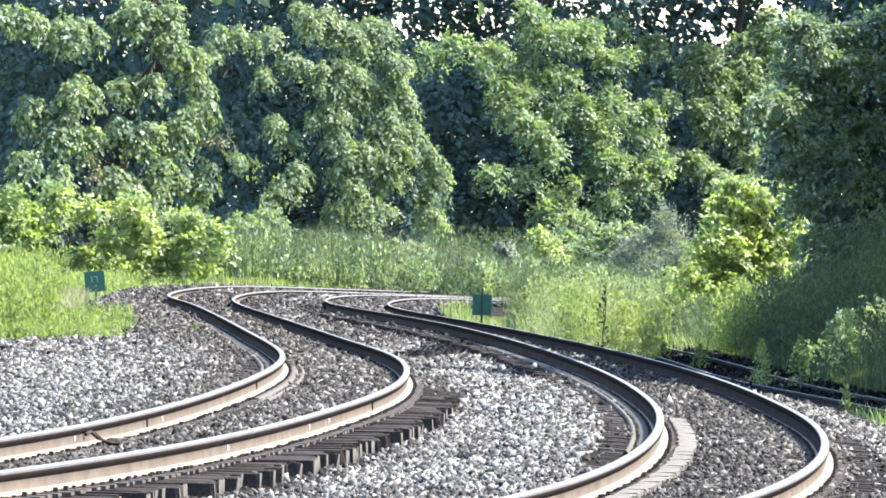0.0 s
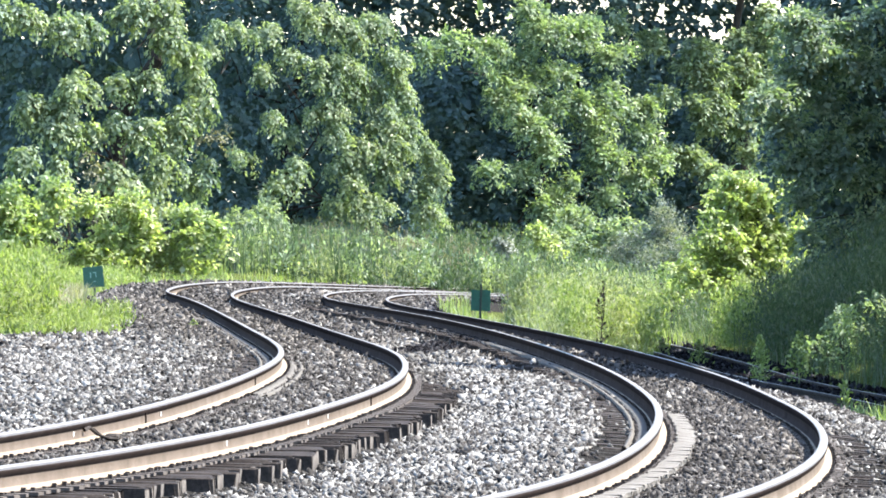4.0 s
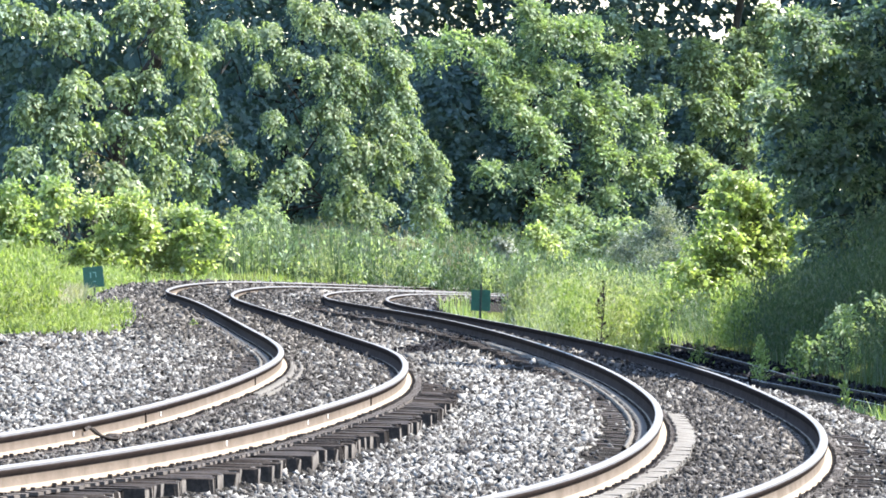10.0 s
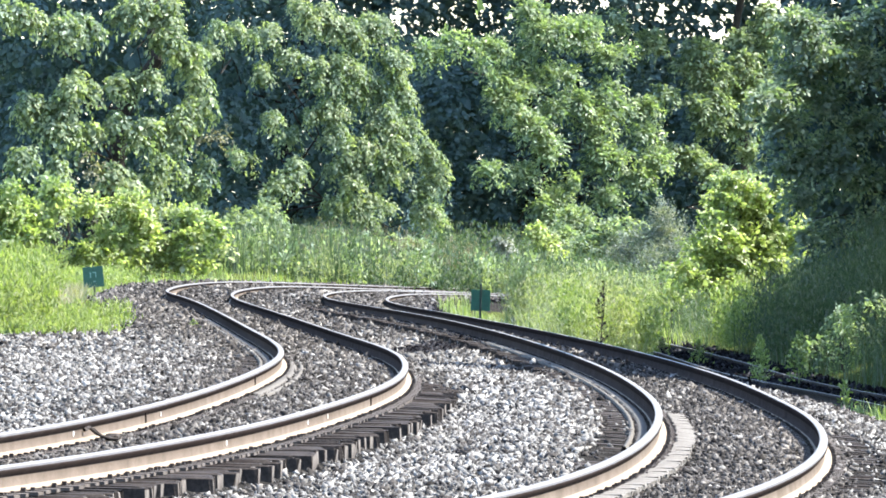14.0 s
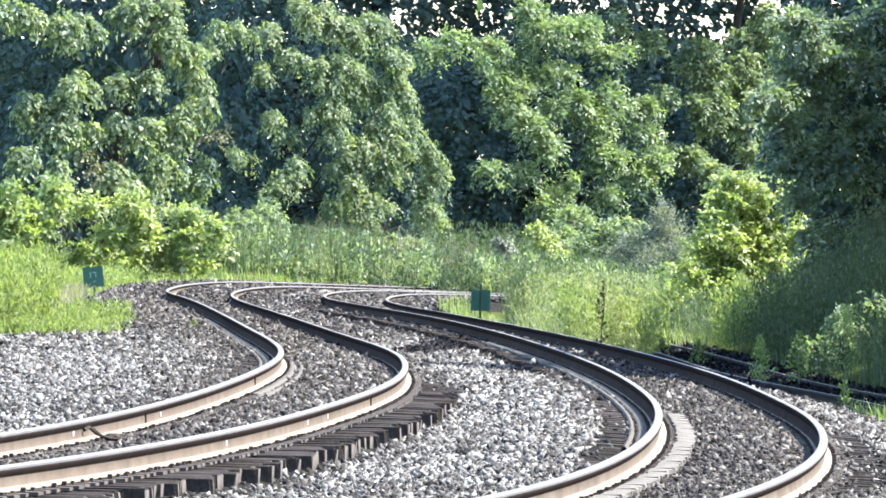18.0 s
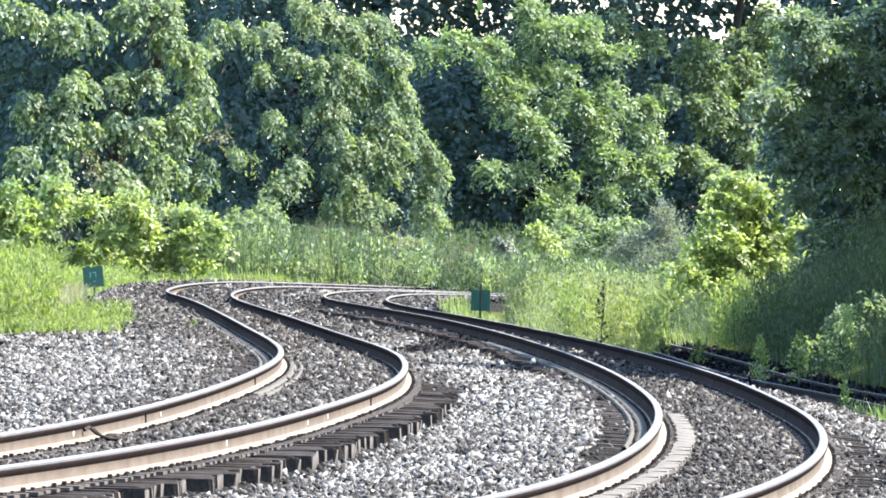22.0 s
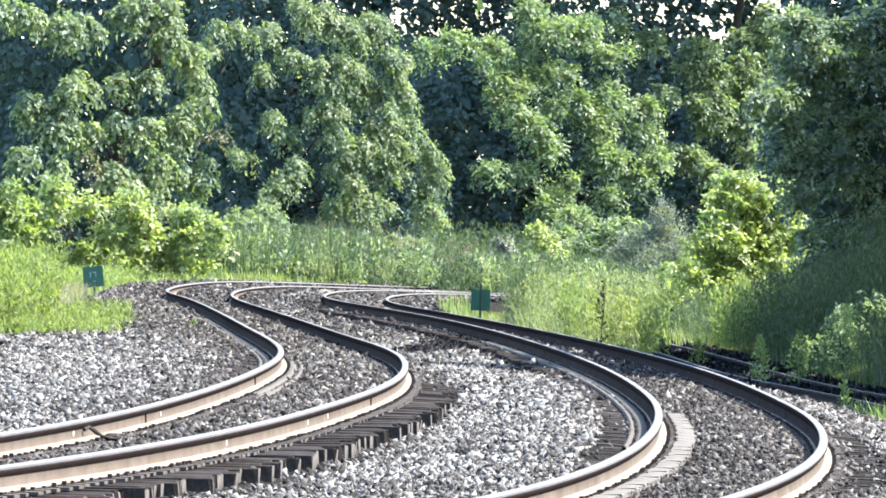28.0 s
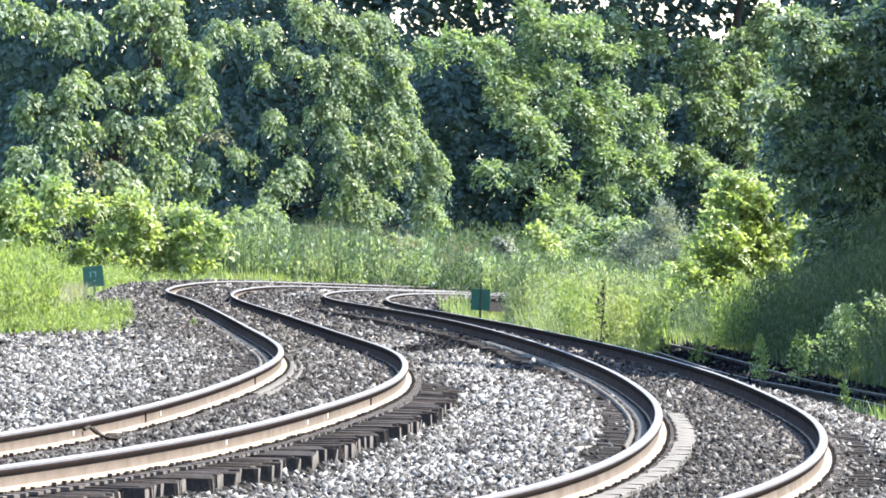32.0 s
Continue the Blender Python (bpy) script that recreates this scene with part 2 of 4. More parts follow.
def sheet(name, xs, ys, mat, lift=0.0, skin=None):
    gx, gy = np.meshgrid(xs, ys)
    z = height(gx, gy) + lift
    if skin:
        z = z + skin(gx, gy)
    v = np.stack([gx, gy, z], -1).reshape(-1, 3)
    n, m = len(xs), len(ys)
    i = (np.arange(m - 1)[:, None] * n + np.arange(n - 1)[None]).ravel()
    return build(name, v, np.stack([i, i + 1, i + n + 1, i + n], 1), mat, smooth=True)


def build(name, v, f, mat, smooth=False, parent=None, label="", mat_ids=None):
    """One mesh object from arrays of points and equal-sided faces."""
    me = bpy.data.meshes.new(name)
    k = f.shape[1]
    me.vertices.add(len(v))
    me.vertices.foreach_set("co", np.asarray(v, np.float32).ravel())
    me.loops.add(f.size)
    me.loops.foreach_set("vertex_index", np.asarray(f, np.int32).ravel())
    me.polygons.add(len(f))
    me.polygons.foreach_set("loop_start", np.arange(0, f.size, k, dtype=np.int32))
    if smooth:
        me.polygons.foreach_set("use_smooth", np.ones(len(f), bool))
    for m in (mat if isinstance(mat, list) else [mat]):
        me.materials.append(m)
    if mat_ids is not None:
        me.polygons.foreach_set("material_index", np.asarray(mat_ids, np.int32))
    me.update(calc_edges=True)
    me.validate()
    ob = new(name, me)
    if parent:
        ob.parent = parent
    if label:
        tagged(ob, label)
    return ob


def part(name, bm, mat, parent, label=""):
    me = bpy.data.meshes.new(name)
    bm.to_mesh(me)
    bm.free()
    me.materials.append(mat)
    ob = new(name, me)
    ob.parent = parent
    return tagged(ob, label)


def empty(name, at, label, category, group="", kind=""):
    ob = new(name)
    ob.location = at
    return tagged(ob, label, category, group, kind)


def share(name, me, parent, m, label=""):
    ob = new(name, me)
    ob.parent = parent
    ob.matrix_basis = m
    return tagged(ob, label)


def box(sx, sy, sz, bevel=0.0, at=(0, 0, 0)):
    bm = bmesh.new()
    bmesh.ops.create_cube(bm, size=1)
    bmesh.ops.scale(bm, vec=(sx, sy, sz), verts=bm.verts)
    if bevel:
        bmesh.ops.bevel(bm, geom=list(bm.edges), offset=bevel, segments=1, affect="EDGES")
    bmesh.ops.translate(bm, vec=at, verts=bm.verts)
    return bm


def mesh_of(name, bm, mat):
    me = bpy.data.meshes.new(name)
    bm.to_mesh(me)
    bm.free()
    me.materials.append(mat)
    return me


# ground: one sheet to the horizon, finer where the camera looks
xs = np.concatenate([np.linspace(-900, -40, 14), np.linspace(-30, -12, 10), np.linspace(-11, 11, 89), np.linspace(12, 30, 10), np.linspace(40, 900, 14)])
ys = np.concatenate([np.linspace(-480, 0, 9), np.linspace(13, 77, 11), np.linspace(80, 320, 161), np.linspace(323, 530, 70), np.linspace(560, 4000, 12)])
tagged(sheet("ground", xs, ys, M_SOIL, -0.03), "soil and grass ground around the railway", "ground", kind="structure")


# ---- tracks ----
def rail_profile():
    """Half a flat-bottomed rail, mirrored: points across (u) and up (from the rail's foot), with the material of each edge."""
    half = [(0.0, RAIL_H), (0.022, RAIL_H - 0.0005), (0.034, RAIL_H - 0.004), (0.0375, RAIL_H - 0.012), (0.0382, RAIL_H - 0.028), (0.0385, RAIL_H - 0.046), (0.0115, RAIL_H - 0.064), (0.0105, RAIL_H - 0.082),
            (0.009, 0.09), (0.013, 0.034), (0.05, 0.018), (0.076, 0.012), (0.076, 0.0)]
    # right faces paler, left and under-head edges darker: sunlight put into colour
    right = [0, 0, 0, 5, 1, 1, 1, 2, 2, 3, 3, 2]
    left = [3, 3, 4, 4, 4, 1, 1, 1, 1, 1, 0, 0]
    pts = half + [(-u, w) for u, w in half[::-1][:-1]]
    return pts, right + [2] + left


def rail(line, u, ys, parent, label, mats=None):
    pts, kinds = rail_profile()
    n = len(pts)
    rings = [line.point(ys, u + a, b - RAIL_H) for a, b in pts]
    v = np.stack(rings, 1).reshape(-1, 3)
    i = (np.arange(len(ys) - 1)[:, None] * n + np.arange(n)[None])
    j = (np.arange(len(ys) - 1)[:, None] * n + (np.arange(n)[None] + 1) % n)
    f = np.stack([i, j, j + n, i + n], -1).reshape(-1, 4)
    return build("rail", v, f, mats or [M_HEAD, M_SIDE, M_WEB, M_FOOT, M_WEB_SHADE, M_FLANK], parent=parent, label=label, mat_ids=np.tile(np.array(kinds), len(ys) - 1))


def stations(line, y0, y1, gap):
    """Values of y at even steps along the line."""
    y, out = y0, []
    while y < y1:
        out.append(y)
        y += gap / math.sqrt(1 + float(line.slope(y)) ** 2)
    return np.array(out)


def track_frame(line, y, u=0.0, dz=0.0):
    """A pose on the track: x across, y along, z up."""
    p = line.point(np.array(y), u, dz)
    s, c = float(line.slope(y)), float(line.c(y)) / (2 * HALF_GAUGE)
    along = Vector((s, 1, 0)).normalized()
    side = Vector((along.y, -along.x, c)).normalized()
    up = side.cross(along)
    m = Matrix((side, along, up)).transposed().to_4x4()
    m.translation = p
    return m


def worn_tie(seed):
    r = random.Random(seed)
    bm = box(2.6, 0.225, 0.178, 0.012)
    for v in bm.verts:
        v.co += Vector((r.uniform(-0.02, 0.02), r.uniform(-0.008, 0.008), r.uniform(-0.007, 0.005)))
    for f in bm.faces:
        f.material_index = int(abs(f.normal.x) > 0.8)
    me = mesh_of("tie", bm, M_TIE)
    me.materials.append(M_TIE_END)
    return me


TIE_MESHES = [worn_tie(i) for i in range(8)]


def plate_mesh(seed):
    """A worn tie plate with what is left of its spike heads at the rail's foot."""
    pick = random.Random(seed)
    bm = box(pick.uniform(0.37, 0.43), 0.19, 0.024)
    n = len(bm.faces)
    for sx in (-1, 1):
        for sy in (-1, 1):
            if pick.random() < 0.25:
                continue
            at, tall = pick.uniform(0.086, 0.1), pick.uniform(0.018, 0.034)
            b2 = box(pick.uniform(0.022, 0.034), pick.uniform(0.024, 0.034), tall, 0, (sx * at, sy * pick.uniform(0.03, 0.07), tall / 2 + 0.008))
            tmp = bpy.data.meshes.new("spike")
            b2.to_mesh(tmp)
            b2.free()
            bm.from_mesh(tmp)
            bpy.data.meshes.remove(tmp)
    bm.faces.ensure_lookup_table()
    for f in bm.faces[n:]:
        f.material_index = 1
    me = mesh_of("tie_plate", bm, M_PLATE)
    me.materials.append(M_IRON)
    return me


PLATE_MESHES = [plate_mesh(i) for i in range(9)]


def track(line, y0, y1, ends, label, rail_label, plates=True, gap=0.47, mats=None):
    rnd = random.Random(int(y1))
    t = empty("railway_track", tuple(line.point(np.array(float(y0)), 0, TIE_TOP)), label, "railway track")
    t.location = (0, 0, 0)
    rs = np.concatenate([np.arange(ends[0], 80, 5.0), np.arange(80, ends[1], 1.2)])
    for u in (-HALF_GAUGE, HALF_GAUGE):
        rail(line, u, rs, t, rail_label, mats)
    for y in stations(line, y0, y1, gap):
        y += rnd.uniform(-0.02, 0.02)
        m = track_frame(line, y, rnd.uniform(-0.09, 0.09), TIE_TOP - 0.089 + rnd.uniform(-0.008, 0.002)) @ pose(0, 0, 0, 0, 0, rnd.uniform(-1.2, 1.2))
        tie = share("tie", rnd.choice(TIE_MESHES), t, m)
        if plates:
            for u in (-HALF_GAUGE, HALF_GAUGE):
                share("tie_plate", rnd.choice(PLATE_MESHES), tie, m.inverted() @ track_frame(line, y, u, -RAIL_H - 0.0115) @ pose(0, rnd.uniform(-0.03, 0.03), 0, 0, 0, rnd.uniform(-4, 4)))
    return t


def filler_boards(line, u, y0, y1, parent):
    """Pale boards laid end to end along the inside of a rail."""
    rnd = random.Random(8)
    shapes = []
    for k in range(4):
        bm = box(0.17, 0.56, 0.05, 0.008)
        for v in bm.verts:
            v.co += Vector((rnd.uniform(-0.008, 0.008), rnd.uniform(-0.012, 0.012), rnd.uniform(-0.005, 0.004)))
        shapes.append(mesh_of("board", bm, M_BOARD))
    for y in stations(line, y0, y1, 0.6):
        share("board", rnd.choice(shapes), parent, track_frame(line, y, u + rnd.uniform(-0.012, 0.012), TIE_TOP + 0.024) @ pose(0, 0, 0, 0, 0, rnd.uniform(-1, 1)), "pale weathered board beside the rail")


main_1 = track(LINES[0], 80, 304, (6, 480), "main line track with shiny rails and dark ties in ballast", "worn steel rail with dusty tan web")
main_2 = track(LINES[1], 77, 304, (6, 480), "second main line track, slightly lower, in crushed stone", "worn steel rail with dusty tan web")
siding = track(SIDING, 189, 304, (96, 344), "disused siding half buried in weeds below the main line", "dull rusted rail", plates=False, mats=[M_DULL_HEAD] + [M_DULL] * 5)
filler_boards(LINES[1], -HALF_GAUGE + 0.25, 83, 131, main_2)


def fines_strip(line, u0, u1, y0, y1, parent, seed):
    """A low ridge of pale fines packed along a rail's foot, with ragged edges."""
    r = np.random.default_rng(seed)
    ys = stations(line, y0, y1, 0.16)
    n = len(ys)
    rows = []
    for t, up in ((0, 0.0), (0.2, 0.03), (0.8, 0.028), (1, 0.0)):
        u = u0 + (u1 - u0) * t + r.normal(0, 0.006, n)
        rows.append(np.stack([line.point(np.array(y), a, TIE_TOP + 0.004 + up + r.normal(0, 0.002)) for y, a in zip(ys, u)]))
    v = np.stack(rows, 1).reshape(-1, 3)
    i = np.arange(n - 1)[:, None] * 4 + np.arange(3)[None]
    f = np.stack([i, i + 1, i + 5, i + 4], -1).reshape(-1, 4)
    build("fines_strip", v, f, M_FINES, parent=parent, label="pale ridge of sandy fines along the rail foot")


for ln, t, sd, a, c in ((0, main_1, -1, 155, 227), (1, main_2, -1, 112, 198), (0, main_1, 1, 131, 160)):
    side_u = sd * HALF_GAUGE if ln == 1 or sd < 0 else -HALF_GAUGE
    fines_strip(LINES[ln], side_u + sd * 0.095, side_u + sd * 0.2, a, c, t, ln + 3)
    fines_strip(LINES[ln], side_u + sd * 0.235, side_u + sd * 0.275, a, c, t, ln + 5)


# ---- ballast ----
def stone_shape(r):
    """A rough broken lump of six points and eight facets."""
    c = np.array([(1, 0, 0), (0, 1, 0), (-1, 0, 0), (0, -1, 0), (0, 0, 1), (0, 0, -1)], float)
    return c * r.uniform(0.75, 1.35, (6, 1)) + r.uniform(-0.38, 0.38, (6, 3))


STONE_FACES = np.array([(0, 1, 4), (1, 2, 4), (2, 3, 4), (3, 0, 4), (1, 0, 5), (2, 1, 5), (3, 2, 5), (0, 3, 5)])


def stones(name, x, y, size, mat, r, label, sink=0.35, extra=0.0):
    n = len(x)
    shapes = np.stack([stone_shape(r) for _ in range(60)])[r.integers(0, 60, n)]
    shapes = shapes * (size[:, None, None] * r.uniform(0.38, 1.45, (n, 1, 3)))
    q = r.normal(size=(n, 4))
    q /= np.linalg.norm(q, axis=1)[:, None]
    a, b, c, d = q.T
    rot = np.stack([1 - 2 * (c * c + d * d), 2 * (b * c - a * d), 2 * (b * d + a * c), 2 * (b * c + a * d), 1 - 2 * (b * b + d * d), 2 * (c * d - a * b),
                    2 * (b * d - a * c), 2 * (c * d + a * b), 1 - 2 * (b * b + c * c)], 1).reshape(n, 3, 3)
    v = np.einsum("nij,nkj->nki", rot, shapes)
    z = height(x, y) + size * (0.5 - sink) * 2 * r.uniform(0.1, 1.0, n) + extra
    v = v + np.stack([x, y, z], 1)[:, None]
    f = (np.arange(n)[:, None, None] * 6 + STONE_FACES[None]).reshape(-1, 3)
    return tagged(build(name, v.reshape(-1, 3), f, mat), label, "ballast", kind="stuff")


def scatter_bed(r, y0, y1, per_m2, spread):
    """Places over the ballast bed, inside the wedge that can be seen."""
    n = int((y1 - y0) * 26 * per_m2)
    y = r.uniform(y0, y1, n)
    x = r.uniform(-13, 13, n)
    u1, u2 = LINES[0].across(x, y), LINES[1].across(x, y)
    keep = (np.abs(x) < 0.0366 * y + 0.4)
    left_edge = -2.45 + 0.35 * wobble(x, y, 1.5) - 9 * step(200.8, 192.8, y + 0.9 * wobble(x, y, 0.7, 6))
    keep &= (u1 > left_edge) & (u2 < 3.0 + 0.35 * wobble(x, y, 2, 3) - 0.9 * step(160, 240, y))
    # rails and ties stay clear
    for u in (u1, u2):
        keep &= np.abs(np.abs(u) - HALF_GAUGE) > 0.1 + 0.05 * step(180, 300, y)
    # stretches where the tie ends lie bare
    thin = r.random(n) < 0.93
    for u, a, b, y0, y1 in ((u1, 0.7, 1.36, 64, 149), (u1, -1.35, -0.86, 144, 170), (u2, -1.32, -0.92, 106, 296), (u2, 1.0, 1.3, 102, 128), (u1, -0.75, -0.5, 80, 93), (u1, -1.03, -0.8, 155, 227), (u2, -1.03, -0.8, 112, 198), (u1, -0.64, -0.5, 131, 160), (u2, -0.66, -0.4, 82, 132)):
        keep &= ~((u > a + 0.1 * wobble(y, y, 0.6)) & (u < b + 0.12 * wobble(y, y, 0.4)) & (y > y0) & (y < y1) & thin)
    # dark ties show through in worn patches inside the second track
    keep &= ~((np.abs(u2) < 0.62) & (y < 190) & (wobble(x, y, 0.55, 2) > 0.25) & (r.random(n) < 0.6))
    return x[keep], y[keep], u1[keep], u2[keep]


r = np.random.default_rng(7)
bed_x = np.linspace(-13, 8, 120)
bed_y = np.concatenate([np.linspace(16, 74, 10), np.linspace(77, 320, 240), np.linspace(323, 432, 44)])
gx, gy = np.meshgrid(bed_x, bed_y)
sheet_bed = sheet("ballast_bed", bed_x, bed_y, M_BED, 0.0, lambda x, y: np.where(
    (LINES[0].across(x, y) > -2.6 - 9 * step(200, 194, y)) & (LINES[1].across(x, y) < 2.9), 0.004, -0.5))
tagged(sheet_bed, "dark gritty bed under the crushed stone", "ballast", kind="structure")

clean, dusty, shade_stones = [], [], []
for y0, y1, dens, sz in ((80, 106, 182, 0.0252), (106, 136, 138, 0.0277), (136, 176, 92, 0.0325), (176, 232, 46, 0.043), (232, 320, 22, 0.051), (320, 420, 15, 0.06)):
    x, y, u1, u2 = scatter_bed(r, y0, y1, dens, sz)
    s = sz * r.uniform(0.6, 1.45, len(x))
    four = np.minimum(np.abs(u1), np.abs(u2))
    # last term: darker right shoulder, standing for shade and dust
    dirt = step(1.9, 0.9, four) * 0.8 + 0.35 * wobble(x, y, 2.5, 5) + 0.6 * step(179, 224, y) - 0.3 * step(1.8, 3.0, -u1) * step(200, 180, y) + 0.3 * step(1.2, 0.8, np.abs(u2)) + 0.45 * step(3.2, 2.2, -u1) * step(0.5, 1.0, -u1) * step(118, 145, y) + 0.5 * step(1.6, 2.0, u2) * step(125, 150, y)
    on_tie = (four < 1.3) & (four > 0.62) & (r.random(len(x)) < 0.3)
    d = r.random(len(x)) < dirt
    # dark stones standing for a cast shadow between the tracks
    in_shade = np.hypot((u2 + 1.4 - 0.094 * (y - 201.6)) / (0.72 + 0.18 * wobble(x, y, 0.5)), (y - 200) / 11.2) < 1
    # and for dark soil and shade down the right shoulder
    in_shade |= (u2 > 1.75 + 0.25 * wobble(x, y, 0.8, 4)) & (y > 158 + 6 * wobble(x, y, 1.1))
    for pick, store in ((d & ~in_shade, dusty), (~d & ~in_shade, clean), (in_shade, shade_stones)):
        k = pick & ~on_tie
        store.append((x[k], y[k], s[k]))
for name, store, mat, label in (("ballast_stones", clean, M_STONE, "pale grey crushed stone ballast between and beside the tracks"),
                                ("ballast_stones", dusty, M_STONE_DIM, "brown-grey brake-dusted ballast stones around the rails"),
                                ("ballast_stones", shade_stones, M_STONE_SHADE, "ballast darkened to stand for shade in a patch and down the shoulder")):
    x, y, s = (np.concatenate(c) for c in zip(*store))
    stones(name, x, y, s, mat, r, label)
n = 7000
y = r.uniform(186, 301, n)
u = r.uniform(-1.9, 1.5, n)
x = SIDING.x(y) + u
k = np.abs(np.abs(u) - HALF_GAUGE) > 0.09
stones("ballast_stones", x[k], y[k], 0.04 * r.uniform(0.6, 1.4, k.sum()), M_STONE_SHADE, r, "sunken ballast under the weedy siding, darkened for shade")


# ---- plants ----
LEAF = np.array([(0, 0, 0), (0.5, 0.32, 0.08), (0.5, 1.0 - 0.35, 0.05), (0, 1.0, -0.1), (-0.5, 0.65, 0.05), (-0.5, 0.32, 0.08)], float)
LEAF_FACES = np.array([(0, 1, 2, 3), (0, 3, 4, 5)])


FLAT_LEAF = np.array([(0, 0, 0), (0.5, 0.5, 0.06), (0, 1.0, -0.08), (-0.5, 0.5, 0.06)], float)


def unit(v):
    return v / np.maximum(np.linalg.norm(v, axis=-1, keepdims=True), 1e-9)


def leaf_cloud(points, out, size, r, droop=0.6, width=0.5, flat=False, tip=None, face=None):
    """Leaves at points, lying outwards and hanging: arrays of verts and faces."""
    n = len(points)
    if tip is None:
        tip = unit(out * r.uniform(0.3, 1.0, (n, 1)) + r.normal(0, 0.45, (n, 3)) + np.array([0, 0, -droop]))
        face = unit(out + np.array([0, 0, 0.4]) + r.normal(0, 0.27, (n, 3)))
    side = unit(np.cross(tip, face))
    up = np.cross(side, tip)
    s = size * r.uniform(0.6, 1.35, n)
    L = (FLAT_LEAF if flat else LEAF)[None] * s[:, None, None]
    v = points[:, None] + L[..., :1] * side[:, None] * width + L[..., 1:2] * tip[:, None] + L[..., 2:] * up[:, None]
    if flat:
        f = np.arange(n * 4).reshape(-1, 4)
    else:
        f = (np.arange(n)[:, None, None] * 6 + LEAF_FACES[None]).reshape(-1, 4)
    return v.reshape(-1, 3), f


def sprays(centres, out, per, reach, droop, r):
    """Fronds: leaves set in pairs along a drooping twig from each centre. Gives places, leaf directions and faces."""
    n = len(centres)
    way = unit(out + r.normal(0, 0.45, (n, 3)) + np.array([0, 0, 0.1]))
    side = unit(np.cross(way, unit(out + np.array([0, 0, 0.6]) + r.normal(0, 0.25, (n, 3)))))
    t = r.uniform(0, 1, (n, per, 1))
    hand = np.where(r.random((n, per, 1)) < 0.5, -1.0, 1.0)
    sag = np.array([0, 0, -droop]) * reach
    p = centres[:, None] + way[:, None] * t * reach + sag * t * t * 0.8 + side[:, None] * hand * reach * 0.12 * r.random((n, per, 1)) + r.normal(0, reach * 0.05, (n, per, 3))
    along = unit(way[:, None] * reach + 1.6 * sag * t)
    tip = unit(along * 0.8 + side[:, None] * hand + r.normal(0, 0.25, (n, per, 3)) + np.array([0, 0, -0.3 * droop]))
    face = unit(np.cross(side[:, None], along) + r.normal(0, 0.2, (n, per, 3)))
    return p.reshape(-1, 3), tip.reshape(-1, 3), face.reshape(-1, 3)


def clump(c, radii, count, r, top=0.15, bumps=0.28):
    """Places over an uneven ellipsoid's skin, thinner underneath, and the outward directions."""
    d = unit(r.normal(size=(count * 2, 3)))
    d = d[(d[:, 2] > -0.55) | (r.random(len(d)) < 0.25)][:count]
    ph = r.uniform(0, 6, 6)
    k = 1 + bumps * (np.sin(d[:, 0] * 5 + ph[0]) * np.sin(d[:, 2] * 6 + ph[1]) + 0.6 * np.sin(d[:, 1] * 7 + ph[2] + d[:, 2] * 5)) + r.normal(0, 0.07, len(d))
    p = np.array(c) + d * np.array(radii) * k[:, None]
    return p, unit(d / np.array(radii))


def foliage(name, clumps, density, leaf, mat, parent, seed, per=8, droop=0.6, reach=None, label="", width=0.5, core=True, flat=False):
    """A crown's leaves: a skin of sprays over every clump."""
    r = np.random.default_rng(seed)
    vs, fs, k = [], [], 0
    for c, radii in clumps:
        a, b, e = radii
        n = int(density * (a * b + b * e + a * e) * 2.2)
        slim = np.maximum(np.array(radii) - 0.4 * (reach or leaf * 2.6), 0.12)
        p, o = clump(c, slim, max(n, 6), r)
        p, tip, face = sprays(p, o, per, reach or leaf * 2.8, droop, r)
        v, f = leaf_cloud(p, p, leaf, r, droop, width, flat, tip, face)
        vs.append(v)
        fs.append(f + k)
        k += len(v)
        if core:
            p, o = clump(c, (slim[0] * 0.8, slim[1] * 0.8, slim[2] * 0.8), max(int(n * 1.7), 8), r)
            v, f = leaf_cloud(p, o, leaf * 1.45, r, droop, 0.9, True)
            vs.append(v)
            fs.append(f + k)
            k += len(v)
    ob = build(name, np.concatenate(vs), np.concatenate(fs), mat, parent=parent)
    return tagged(ob, label)


def limb(bm, pts, r0, r1, sides=7):
    """A tapering bent branch through the points."""
    rings = []
    for i, p in enumerate(pts):
        p = Vector(p)
        d = (Vector(pts[min(i + 1, len(pts) - 1)]) - Vector(pts[max(i - 1, 0)])).normalized()
        a = d.orthogonal().normalized()
        b = d.cross(a)
        rad = r0 + (r1 - r0) * i / (len(pts) - 1)
        rings.append([bm.verts.new(p + (a * math.cos(6.283 * k / sides) + b * math.sin(6.283 * k / sides)) * rad) for k in range(sides)])
    for q, w in zip(rings, rings[1:]):
        for k in range(sides):
            bm.faces.new((q[k], q[(k + 1) % sides], w[(k + 1) % sides], w[k]))


def bent(a, b, r, n=5, k=0.12):
    a, b = Vector(a), Vector(b)
    s = (b - a).length * k
    return [a.lerp(b, i / n) + (Vector((r.uniform(-s, s), r.uniform(-s, s), r.uniform(-s, s) * 0.5)) if 0 < i < n else Vector()) for i in range(n + 1)]


DENSE = 3.1


